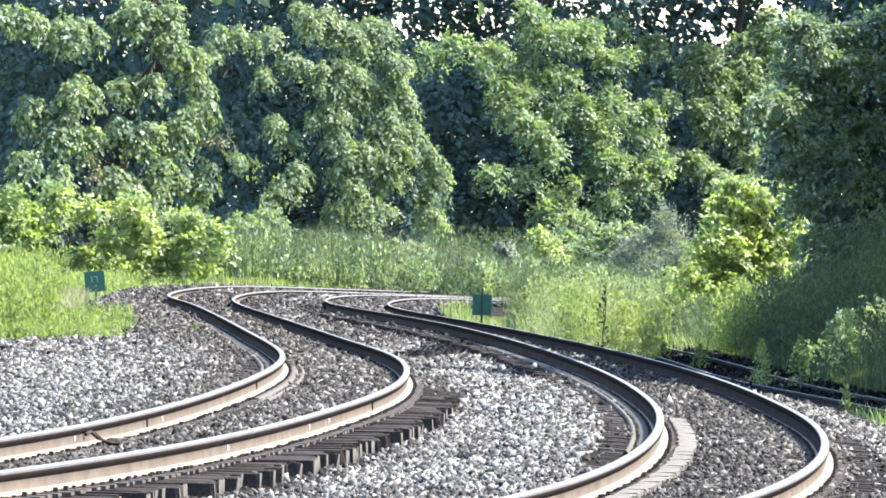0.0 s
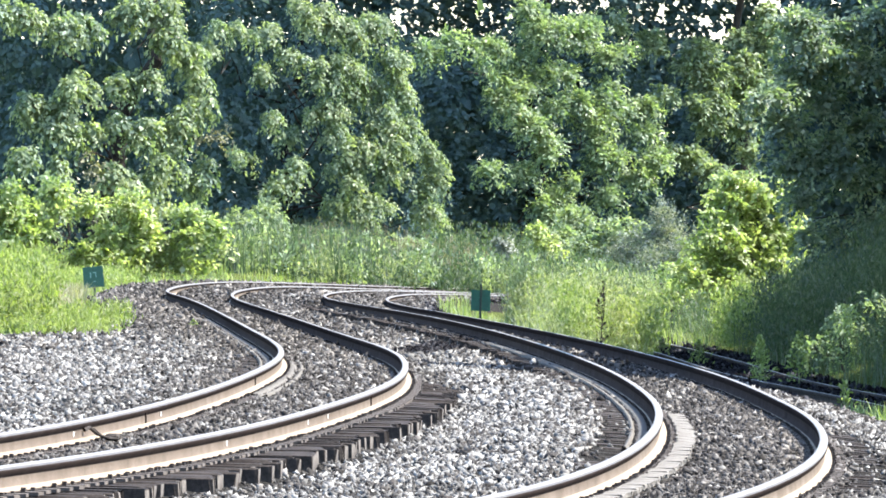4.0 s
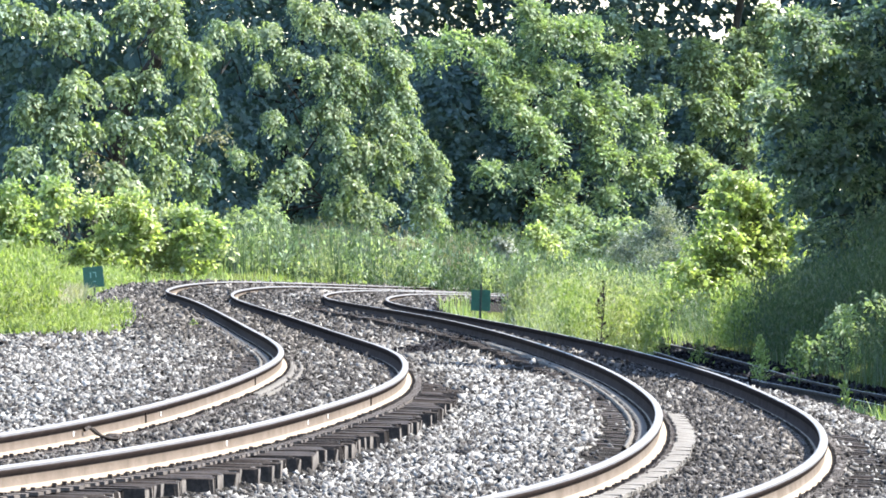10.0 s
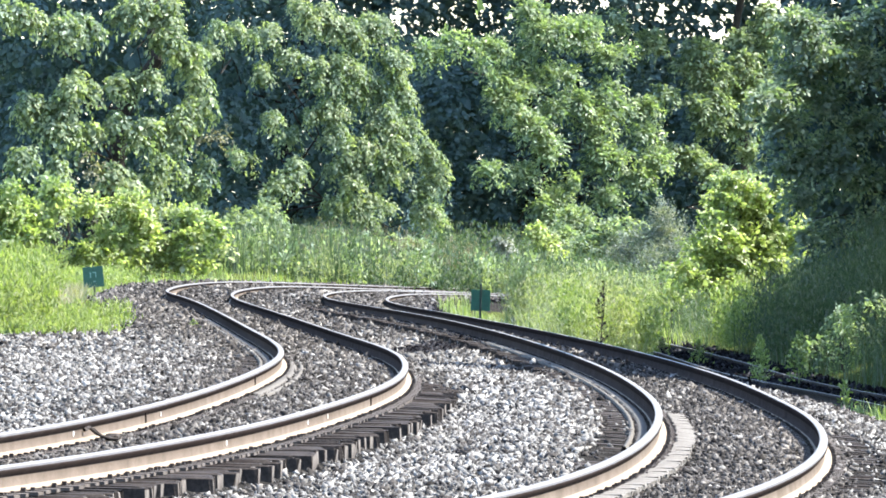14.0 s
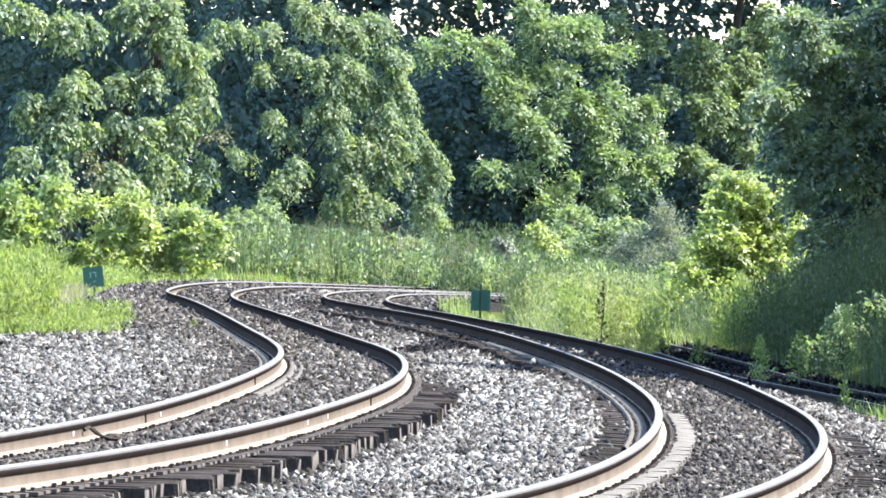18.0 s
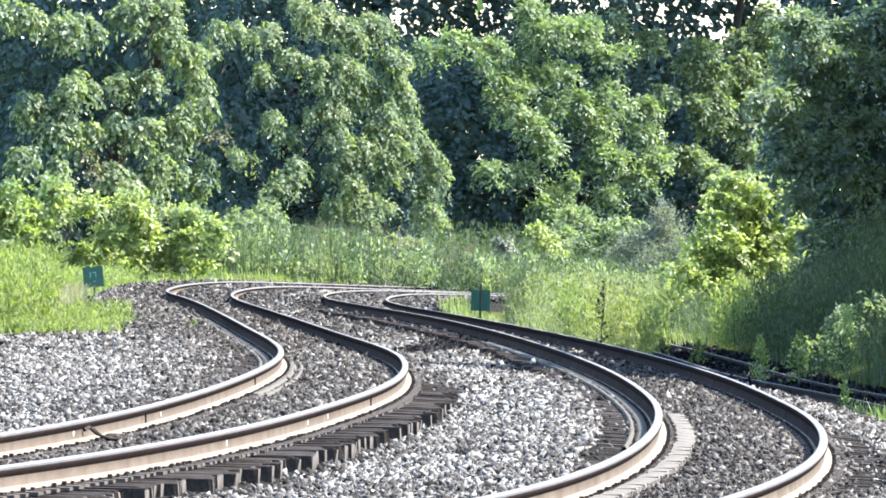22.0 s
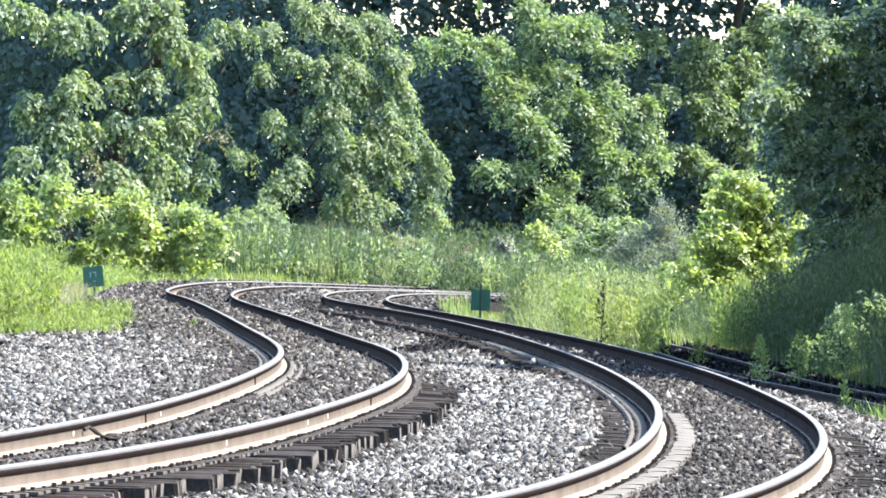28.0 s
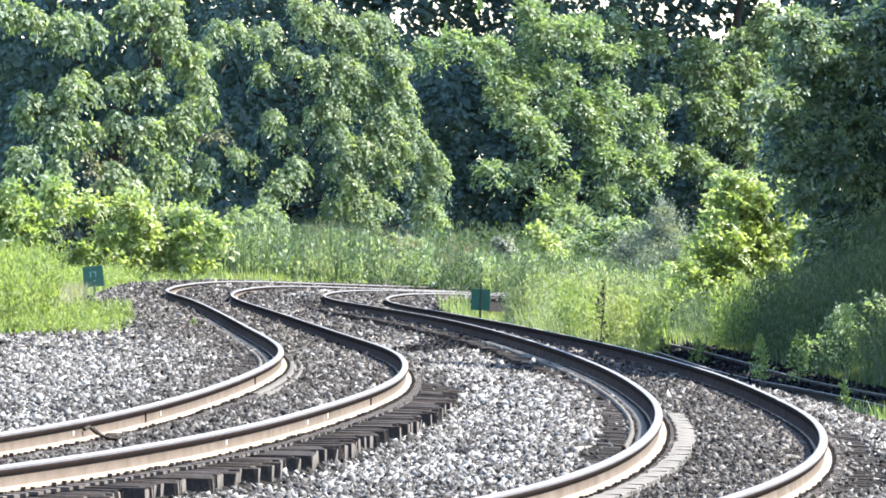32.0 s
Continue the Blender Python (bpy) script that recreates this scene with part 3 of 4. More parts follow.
def tree(name, base, clumps, label, mat, density, leaf, seed, trunk=0.22, lean=(0, 0), category="tree", bark=None, droop=0.6, per=8, group="", width=0.5, reach=None, inner=()):
    """Trunk, a limb to each main clump, and a crown of leaf sprays."""
    r = random.Random(seed)
    bark = bark or M_BARK
    base = (base[0], base[1], float(height(base[0], base[1])) - 0.1) if len(base) == 2 else base
    t = empty(name, base, label, category, group)
    rel = [((c[0] - base[0], c[1] - base[1], c[2] - base[2]), q) for c, q in clumps]
    top = max(c[2] for c, _ in rel)
    bm = bmesh.new()
    spine = bent((0, 0, 0), (lean[0], lean[1], top), r, 7, 0.05)
    limb(bm, spine, trunk, trunk * 0.25, 9)
    part("trunk", bm, bark, t)
    for c, q in rel:
        bm = bmesh.new()
        s = spine[max(1, min(6, int(6 * c[2] / top * 0.55)))]
        limb(bm, bent(s, c, r), trunk * 0.24, trunk * 0.05, 6)
        for _ in range(4):
            e = Vector(c) + Vector((r.uniform(-1, 1) * q[0], r.uniform(-1, 1) * q[1], r.uniform(-0.4, 1) * q[2])) * 0.85
            limb(bm, bent(Vector(s).lerp(Vector(c), 0.7), e, r, 3), trunk * 0.1, trunk * 0.025, 5)
        part("limb", bm, bark, t)
    foliage("crown", rel, density * DENSE, leaf, mat, t, seed, per, droop, reach=reach, width=width)
    if inner:
        deep = [((c[0] - base[0], c[1] - base[1], c[2] - base[2]), q) for c, q in inner]
        foliage("inner_crown", deep, density * DENSE * 0.5, leaf * 1.15, M_SHADE_LEAF, t, seed + 500, 6, droop, core=True, flat=True, width=0.7)
    return t


def fluff(name, place, label, mat, seed, tall=(0.5, 1.0), per=14, leaf=0.07, spread=0.06, low=0.25, category="grass", slender=0.2):
    """Fine upright leaflets and seed plumes massed round stems at the places."""
    r = np.random.default_rng(seed)
    x, y = place
    n = len(x)
    h = r.uniform(*tall, n)
    lean = r.normal(0, 0.18, (n, 2)) * h[:, None]
    t = r.uniform(low, 1, (n, per)) ** 0.8
    base = np.stack([x, y, height(x, y) - 0.02], 1)
    p = np.repeat(base[:, None], per, 1)
    p[..., 2] += t * h[:, None]
    p[..., :2] += lean[:, None] * (t * t)[..., None] + r.normal(0, spread, (n, per, 2))
    p = p.reshape(-1, 3)
    o = unit(r.normal(0, 0.5, p.shape) + np.array([0, 0, 0.5]))
    v, f = leaf_cloud(p, o, leaf * 1.3, r, -0.7, slender, True)
    return tagged(build(name, v, f, mat), label, category, kind="stuff")


def blades(name, place, label, mat, seed, tall=(0.5, 1.0), wide=0.012, lean=0.3, category="grass", parent=None, kind="stuff"):
    """Bent tapering blades at places (x, y arrays)."""
    r = np.random.default_rng(seed)
    x, y = place
    n = len(x)
    z = height(x, y) - 0.04
    h = r.uniform(*tall, n)
    az = r.uniform(0, 6.283, n)
    way = np.stack([np.cos(az), np.sin(az), 0 * az], 1)
    side = np.stack([-np.sin(az), np.cos(az), 0 * az], 1)
    bend = (np.abs(r.normal(0, lean, n)) * h)[:, None]
    base = np.stack([x, y, z], 1)
    up = np.array([0, 0, 1.0])
    rows = []
    for t, w in ((0, 1.0), (0.4, 0.9), (0.75, 0.6), (1.0, 0.12)):
        mid = base + up * (h[:, None] * (t - 0.12 * t * t * bend / h[:, None])) + way * bend * t * t
        hw = side * (wide * w * r.uniform(0.7, 1.3, n))[:, None]
        rows += [mid - hw, mid + hw]
    v = np.stack(rows, 1)
    q = np.array([(0, 1, 3, 2), (2, 3, 5, 4), (4, 5, 7, 6)])
    f = (np.arange(n)[:, None, None] * 8 + q[None]).reshape(-1, 4)
    ob = build(name, v.reshape(-1, 3), f, mat, parent=parent)
    return tagged(ob, label, category, kind=kind)


def patch(r, n, x0, x1, y0, y1, lumps=0.0, size=0.8, where=None):
    x, y = r.uniform(x0, x1, n), r.uniform(y0, y1, n)
    k = wobble(x, y, size, 9) + r.uniform(-1, 1, n) * (1 - lumps) > -0.3
    if where:
        k &= where(x, y)
    return x[k], y[k]


# ---- the wood beyond the bend ----
def broken(rows, y, r, fine=0.38, deep=0.4, x0=0.0, slant=0.8, hang=1.0):
    """Boughs (x, z, half width, half height), each broken into small uneven clumps, on a front that falls back to the right from (x0, y)."""
    out = []
    for x, z, a, b in rows:
        lift = r.uniform(-deep, deep)
        for _ in range(max(2, int(2.9 * a * b / fine / fine))):
            t, q = r.uniform(0, 6.283), math.sqrt(r.uniform(0, 1))
            k = fine * r.uniform(0.55, 1.15)
            out.append(((x + a * 0.95 * q * math.cos(t), y + lift + slant * (x - x0) + a * slant * q * math.cos(t) + r.uniform(-0.4, 0.4), z + b * 0.95 * q * math.sin(t)), (k * r.uniform(0.9, 1.5) / hang, k, k * r.uniform(0.6, 0.95) * hang)))
    return out


def shade_canopy(x0, x1, y0, y1, z0, z1, r, size=2.3):
    """Unseen tree tops added to cast shade: overlapping masses filling a box."""
    out = []
    for i in range(max(1, round((x1 - x0) / size / 1.2))):
        for j in range(max(1, round((y1 - y0) / size / 1.4))):
            for k in range(max(1, round((z1 - z0) / size / 1.4))):
                out.append(((x0 + (i + 0.5) * size * 1.2 + r.uniform(-0.6, 0.6), y0 + (j + 0.5) * size * 1.4 + r.uniform(-0.6, 0.6), z0 + (k + 0.5) * size * 1.4 + r.uniform(-0.5, 0.5)), (size * r.uniform(0.8, 1.1), size, size * r.uniform(0.7, 0.9))))
    return out


def tall_tree(base, x0, y, boughs, inner, high, label, mat, seed, leaf, density, trunk=0.3, lean=(0, 0), droop=0.7, reach=None, width=0.5, fine=0.37, per=8, depth=9.0, flat=False, hang=1.0, group="trees at the wood's edge"):
    """A tree far taller than the view: leaning trunk, limbs, sunlit outer boughs, the inside in dark shade leaves and
    an unseen top that shades it.
    """
    r = random.Random(seed)
    base = (base[0], base[1], float(height(base[0], base[1])) - 0.1)
    t = empty("tree", base, label, "tree", group)
    local = lambda clumps: [((c[0] - base[0], c[1] - base[1], c[2] - base[2]), q) for c, q in clumps]
    top = high[5] - base[2]
    bm = bmesh.new()
    spine = bent((0, 0, 0), (lean[0], lean[1], top * 0.9), r, 9, 0.03)
    limb(bm, spine, trunk, trunk * 0.3, 9)
    part("trunk", bm, M_BARK, t)
    for x, z, a, b in boughs[::4]:
        bm = bmesh.new()
        e = (x - base[0], y + 0.8 * (x - x0) - base[1], z - base[2])
        s = spine[max(1, min(7, int(9 * e[2] / top * 0.8)))]
        limb(bm, bent(s, e, r), trunk * 0.14, trunk * 0.04, 6)
        part("limb", bm, M_BARK, t)
    foliage("crown", local(broken(boughs, y, r, fine, x0=x0, hang=hang)), density * DENSE, leaf, mat, t, seed, per, droop, reach=reach, width=width, flat=flat)
    foliage("inner_crown", local([((x, y + depth + 0.5 * (x - x0), z), (a, 1.3, b)) for x, z, a, b in inner]), density * 1.0, leaf * 1.3, M_SHADE_LEAF, t, seed + 500, 6, droop, flat=True, width=0.7)
    foliage("shade_crown", local(shade_canopy(*high, r)), 2.6, 0.5, mat, t, seed + 900, 6, droop, flat=True, width=0.8)
    return t


vine_tree = tall_tree((-10.9, 386.5), -13, 381, [(-12.73, 7.57, 0.55, 0.41), (-13.32, 7.8, 0.37, 0.37), (-11.08, 7.33, 0.6, 0.46), (-9.91, 7.75, 0.64, 0.32), (-8.61, 7.63, 0.69, 0.37), (-8.43, 6.8, 0.51, 0.41),
     (-7.67, 6.27, 0.41, 0.51), (-7.55, 5.27, 0.32, 0.55), (-12.14, 4.86, 0.87, 0.46), (-11.02, 5.51, 0.37, 0.46), (-11.5, 3.97, 0.6, 0.41), (-12.79, 3.33, 0.33, 0.23),
     (-9.79, 5.27, 0.37, 0.41)]
     + [(-9.55, 4.39, 0.46, 0.51), (-8.49, 4.15, 0.55, 0.55), (-7.9, 4.68, 0.37, 0.32), (-7.43, 2.74, 0.32, 0.51), (-9.43, 2.5, 0.78, 0.37), (-11.91, 2.86, 0.51, 0.32),
     (-8.26, 3.09, 0.37, 0.32), (-8.96, 5.8, 0.23, 0.37), (-10.61, 4.15, 0.23, 0.37), (-12.97, 2.38, 0.3, 0.2), (-11.67, 1.8, 0.64, 0.41),
     (-8.73, 1.8, 0.46, 0.37)],
     [(-12.6, 7, 1.5, 1.7), (-9.6, 7, 1.7, 1.7), (-12.6, 4, 1.5, 1.8), (-9.4, 4, 1.6, 1.8), (-12.2, 1.5, 2, 1.5), (-9.2, 1.6, 1.5, 1.5), (-8.4, 8.6, 0.9, 0.9)], (-11, 3, 389, 397, 11, 16.5),
     "tall tree hung with sunlit leafy vines at the wood's edge", M_LEAF, 11, 0.15, 13, 0.34, (4.2, 1), 1.3, hang=1.35)
foliage("dead_vine", [((x + 10.9, -5.6 + 0.8 * (x + 13), z - vine_tree.location.z), (a, 0.3, b)) for x, z, a, b in [(-10.49, 2.5, 0.41, 0.59), (-10.26, 1.44, 0.59, 0.47), (-7.14, 3.74, 0.41, 0.47), (-6.67, 3.97, 0.21, 0.33), (-10.79, 3.09, 0.29, 0.35)]], 30, 0.11, M_DRY, vine_tree, 91, 6, 0.8, core=False, label="pale dead vine leaves")
tall_tree((-5.4, 442), -7.5, 431, [(-7.35, 7.89, 0.52, 0.21), (-6.28, 7.58, 0.36, 0.22), (-6.08, 6.38, 0.3, 0.36), (-5.15, 6.71, 0.44, 0.26), (-4.08, 5.98, 0.32, 0.24), (-4.15, 8.11, 0.75, 0.48),
     (-3.15, 7.58, 0.85, 0.37), (-2.35, 8.05, 0.37, 0.64), (-3.61, 6.51, 0.91, 0.43), (-2.61, 5.78, 0.85, 0.53), (-3.88, 4.98, 0.75, 0.53), (-2.08, 4.84, 0.85, 0.48),
     (-3.35, 3.91, 0.85, 0.53), (-1.88, 3.71, 0.85, 0.48), (-0.61, 3.58, 0.59, 0.34), (-3.15, 2.78, 0.75, 0.53), (-1.68, 2.64, 0.75, 0.43), (-0.61, 2.57, 0.59, 0.37)]
     + [(-3.61, 1.71, 0.48, 0.53), (-2.48, 1.64, 0.8, 0.43), (-0.61, 1.44, 0.53, 0.43), (-5.28, 2.57, 0.43, 0.48), (-6.02, 1.84, 0.39, 0.3), (-6.88, 3.51, 0.26, 0.23),
     (-5.35, 4.18, 0.23, 0.17), (-4.81, 8.45, 0.5, 0.25), (-1.74, 6.58, 0.4, 0.4), (-1.34, 5.64, 0.3, 0.3), (-1.21, 4.38, 0.45, 0.4), (-5.01, 3.51, 0.3, 0.45),
     (-7.75, 7.11, 0.35, 0.2), (-5.88, 4.68, 0.16, 0.1), (-0.14, 3.18, 0.25, 0.18)],
     [(-7.6, 7.6, 1.5, 1.9), (-4.6, 7.4, 2, 1.9), (-2.6, 7, 1.4, 1.8), (-7.4, 4.4, 1.5, 2), (-4.6, 4, 2, 2), (-2.2, 3.8, 1.5, 1.9), (-7, 1.5, 1.7, 1.6), (-4, 1.2, 2, 1.5), (-1.8, 1.4, 1.5, 1.5), (-0.9, 2.6, 0.8, 1)], (-6.5, 8, 439.5, 447, 12.4, 18.2),
     "broad dark green tree draped with vines and hanging sprays", M_LEAF, 12, 0.14, 13, 0.3, (1, 1), 1.3, flat=True, hang=1.3)
tall_tree((3.2, 487), 0, 476, [(0.39, 7.87, 0.77, 0.31), (1.57, 6.84, 0.53, 0.31), (2.46, 5.95, 0.53, 0.53), (3.12, 4.77, 0.53, 0.53), (3.85, 3.96, 0.59, 0.53), (4.22, 5.29, 0.45, 0.42),
     (2.9, 7.5, 0.65, 0.35), (3.85, 8.6, 0.77, 0.47), (5.55, 8.24, 0.88, 0.49), (3.63, 9.27, 0.59, 0.21), (3.41, 6.39, 0.59, 0.49), (4.59, 6.76, 0.71, 0.47),
     (5.33, 5.73, 0.59, 0.4), (6.43, 6.03, 0.65, 0.38), (7.39, 5.36, 0.53, 0.4), (7.54, 4.55, 0.42, 0.31), (7.9, 3.52, 0.33, 0.21), (1.87, 7.79, 0.47, 0.24),
     (6.58, 7.65, 0.47, 0.35)]
     + [(4.52, 2.2, 0.57, 0.55), (3.85, 1.53, 0.5, 0.46), (4.22, 0.65, 0.77, 0.44), (5.18, 2.79, 0.46, 0.38), (5.92, 3.67, 0.72, 0.4), (7.32, 2.64, 0.31, 0.29),
     (5.7, 4.7, 0.39, 0.24), (6.58, 3.38, 0.44, 0.29), (5.25, 1.31, 0.55, 0.4), (2.46, 6.62, 0.33, 0.33), (6.14, 1.9, 0.44, 0.29), (-0.64, 7.35, 0.44, 0.29),
     (1.72, 3.08, 0.2, 0.13), (6.28, 5.14, 0.33, 0.18), (3.19, 2.93, 0.29, 0.29)],
     [(0.2, 6, 1.5, 1.7), (1, 3.6, 2.2, 2.2), (1.2, 1.2, 2.2, 1.8), (3, 6.6, 2, 1.9), (4, 3.5, 2.2, 2.2), (5.6, 6.6, 2.1, 1.9), (6.4, 4, 1.6, 2), (4.6, 1.2, 2.4, 1.8), (6.8, 1.4, 1.5, 1.6), (4.6, 8.8, 1.8, 1), (-0.8, 2.6, 1.2, 1.8)], (2.5, 13.5, 484.5, 492, 12.6, 18.5),
     "rounded dense tree with a shaded flank and sunlit feathery boughs", M_LEAF_FROND, 13, 0.17, 12, 0.32, (1.5, 1), 0.55, 0.62, 0.4, 0.44, 9, flat=True)
tall_tree((11.2, 494), 9, 486, [(12.53, 8.79, 0.57, 0.51), (11.63, 8.04, 0.51, 0.3), (10.13, 7.74, 0.39, 0.27), (9.23, 7.14, 0.36, 0.3), (8.04, 7.89, 0.33, 0.27), (6.84, 8.79, 0.33, 0.27), (8.64, 5.94, 0.3, 0.21),
     (10.73, 6.47, 1.21, 0.64), (10.06, 5.72, 0.7, 0.51), (9.98, 4.82, 0.64, 0.41), (11.11, 7.37, 0.7, 0.33), (12.3, 6.84, 0.7, 0.53), (9.38, 3.62, 0.66, 0.31),
     (10.43, 3.17, 0.7, 0.38), (12.75, 5.65, 0.66, 0.41), (11.63, 5.79, 0.76, 0.51), (11.33, 4.75, 0.64, 0.31), (10.13, 6.84, 0.46, 0.38), (8.49, 3.92, 0.2, 0.15),
     (12.53, 7.74, 0.51, 0.33), (11.78, 3.7, 0.64, 0.31)],
     [(10.6, 6, 1.4, 1.3), (12, 6, 1.5, 1.5), (10, 3.6, 1.3, 1.5), (12, 3.4, 1.8, 1.8), (9.6, 1.8, 1.3, 1.5), (12.4, 1.4, 1.8, 1.6)], (11.5, 21, 493, 500, 12.6, 17.5),
     "light green tree standing behind darker trees", M_LEAF, 14, 0.17, 13, 0.26, (1, 1), 0.6, flat=True)
tall_tree((10.6, 267), 7, 261, [(7.32, 5.64, 0.23, 0.12), (7.4, 4.59, 0.31, 0.15), (6.75, 4.1, 0.27, 0.13), (6.83, 3.46, 0.31, 0.14), (7.96, 4.91, 0.34, 0.13), (8.37, 5.48, 0.34, 0.14),
     (8.69, 4.67, 0.31, 0.15), (7.56, 5.23, 0.26, 0.12), (8.04, 2.57, 0.4, 0.18), (7.56, 2.09, 0.31, 0.15), (8.61, 3.46, 0.34, 0.15), (7.88, 4.02, 0.28, 0.12),
     (7.24, 2.73, 0.28, 0.13), (8.77, 2.33, 0.28, 0.15), (8.93, 5.8, 0.23, 0.12), (8.2, 3.06, 0.26, 0.1), (7.72, 1.28, 0.34, 0.18), (8.69, 1.44, 0.34, 0.18)],
     [(8.4, 5.4, 1.1, 1.1), (9.8, 5.6, 1.2, 1.3), (8, 3.7, 1.1, 0.9), (9.6, 3.4, 1.3, 1.2), (8.3, 2.2, 1.0, 0.9), (9.7, 1.6, 1.2, 1.1), (8.5, 0.8, 0.9, 0.8), (9.6, 0.2, 1.1, 0.9), (7.5, 4.4, 0.5, 0.4), (7.2, 2.9, 0.5, 0.35)], (8.5, 15, 264.5, 272, 8.2, 12),
     "dark shaded tree overhanging the bank beside the siding", M_LEAF_DEEP, 15, 0.12, 20, 0.24, (1, 0), 0.5, 0.4, 0.5, 0.34, 8, 3.5, True, group="trees along the siding")
# unseen trees right of the view, spaced and thinned to shade the bank
for x, y, thick in ((12.6, 174, 3), (13.4, 182, 3), (13.9, 190, 3.2), (14.2, 198, 3.2), (13.8, 206, 3.2), (14.0, 214, 3.2), (13.8, 222, 3.2), (14.0, 228.6, 3.0), (14.0, 244.5, 3.2), (14.3, 252, 3.2), (14.2, 260, 3.0), (14.8, 268, 3.2)):
    crown_top = 8.6 if y > 235 else 14.0
    tree("tree", (x, y), [((x + dx, y + dy, z), (q, q * 1.3, q * 0.8)) for dx, dy, z, q in ((-1.8, 0, 3.2, 1.7), (-1.0, -2.2, 5.2, 2.1), (-1.4, 2.0, 6.4, 2.1), (0.6, 0.5, 8.2, 2.4), (0, -1.5, 10.0, 2.1), (-0.4, 1.2, 11.3, 1.7), (-1.2, -1.0, 8.8, 2.0), (0.2, 0, 12.6, 1.6), (-0.6, 1.5, 7.4, 2.0), (-1.0, -1.2, 6.8, 1.8), (0.2, 3.4, 8.5, 2.2), (0.2, -3.4, 8.5, 2.2)) if z < crown_top],
         "unseen tall leafy tree added to shade the bank above the siding", M_LEAF_DEEP, thick * 0.36, 0.6, 16 + int(y), 0.24, category="tree", group="trees along the siding", per=6)


def wood_wall(seed):
    """Far trees in one mass: deep foliage with gaps of sky along its top."""
    r = np.random.default_rng(seed)
    n = 76000
    x = r.uniform(-19, 20, n)
    z = r.uniform(-1.5, 13.0, n)
    k = z < 11.2 + 0.9 * wobble(x, x * 0.3, 2.2, 4) + r.normal(0, 0.3, n)
    # where the sky breaks through
    for hx, hz, hr in ((5.2, 9.8, 0.7), (6.0, 9.1, 0.45), (6.5, 10.0, 0.3), (10.7, 9.3, 0.28), (11.3, 8.8, 0.32), (11.6, 9.5, 0.25), (10.9, 8.7, 0.18), (13.3, 10.0, 0.55), (14.2, 9.5, 0.5), (-2.0, 9.5, 0.4), (-1.6, 8.9, 0.2), (8.9, 9.8, 0.3)):
        k &= np.hypot(x - hx, z - hz) > hr * (1 + 0.45 * wobble(x * 3, z * 3, 0.9, hx))
    p = np.stack([x, 515 + 2.5 * wobble(x, z, 2.5) + r.uniform(-0.8, 2, n), z], 1)[k]
    o = np.tile(np.array([0.5, -0.8, 0.3]), (len(p), 1))
    low = np.stack([r.uniform(-20, 21, 16000), r.uniform(520, 523, 16000), r.uniform(-2, 7.8, 16000)], 1)
    p, o = np.concatenate([p, low]), np.concatenate([o, np.tile(o[:1], (16000, 1))])
    v, f = leaf_cloud(p, o, 0.3, r, 0.5, 0.9, True)
    return build("woodland", v, f, M_SHADE_LEAF)


tagged(wood_wall(21), "deep green woodland closing the view behind the trees", "woodland", kind="stuff")
rnd = random.Random(5)
for i in range(9):
    x = -20 + i * 5 + rnd.uniform(-1.5, 1.5)
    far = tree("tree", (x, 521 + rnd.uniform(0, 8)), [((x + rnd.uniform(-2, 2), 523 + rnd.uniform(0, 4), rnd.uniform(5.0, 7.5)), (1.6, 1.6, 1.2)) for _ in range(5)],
         "dark woodland tree showing branches against the sky", M_SHADE_LEAF, 2.0, 0.34, 60 + i, 0.22, category="tree", group="woodland trees", per=6)
    # unseen tops added to keep the woodland in shade
    foliage("shade_crown", [((c[0] - far.location.x, c[1] - far.location.y, c[2] - far.location.z), q) for c, q in shade_canopy(x - 2.6, x + 2.6, 515.5, 522, 12.3, 17.5, rnd)], 2.2, 0.55, M_SHADE_LEAF, far, 300 + i, 5, 0.5, flat=True, width=0.8)

# ---- shrubs ----
shrub_rnd = random.Random(17)
tree("shrub", (-10.2, 343), broken([(-11.6, 1.09, 0.68, 0.53), (-10.91, 1.5, 0.61, 0.42), (-8.56, 1.09, 0.73, 0.49), (-7.73, 0.89, 0.61, 0.33), (-6.89, 1.2, 0.55, 0.39), (-6.28, 0.91, 0.39, 0.39), (-11.29, 0.44, 0.76, 0.38), (-9.02, 0.51, 0.76, 0.38), (-8.11, 0.33, 0.61, 0.27), (-7.35, 0.44, 0.61, 0.3), (-6.66, 0.24, 0.42, 0.21)] + [(-10.38, 2, 0.3, 0.55), (-8.38, 1.76, 0.36, 0.52), (-6.89, 1.6, 0.27, 0.42), (-11.63, 1.76, 0.36, 0.42), (-9.47, 1.6, 0.24, 0.36)], 340, shrub_rnd, 0.3, 0.6, -9.5, 0.8),
     "sunlit yellow-green shrubs and saplings along the verge", M_LEAF_BRIGHT, 13, 0.12, 31, 0.06, category="shrub", droop=0.3, reach=0.34)
tree("shrub", (-4.9, 428.8), [((-6.73, 425.6, 0.53), (1.04, 0.90, 0.95)), ((-5.99, 427.2, 1.10), (0.67, 0.64, 0.76))], "leafy shrub growing out of the reeds", M_LEAF, 14, 0.15, 32, 0.06, category="shrub")
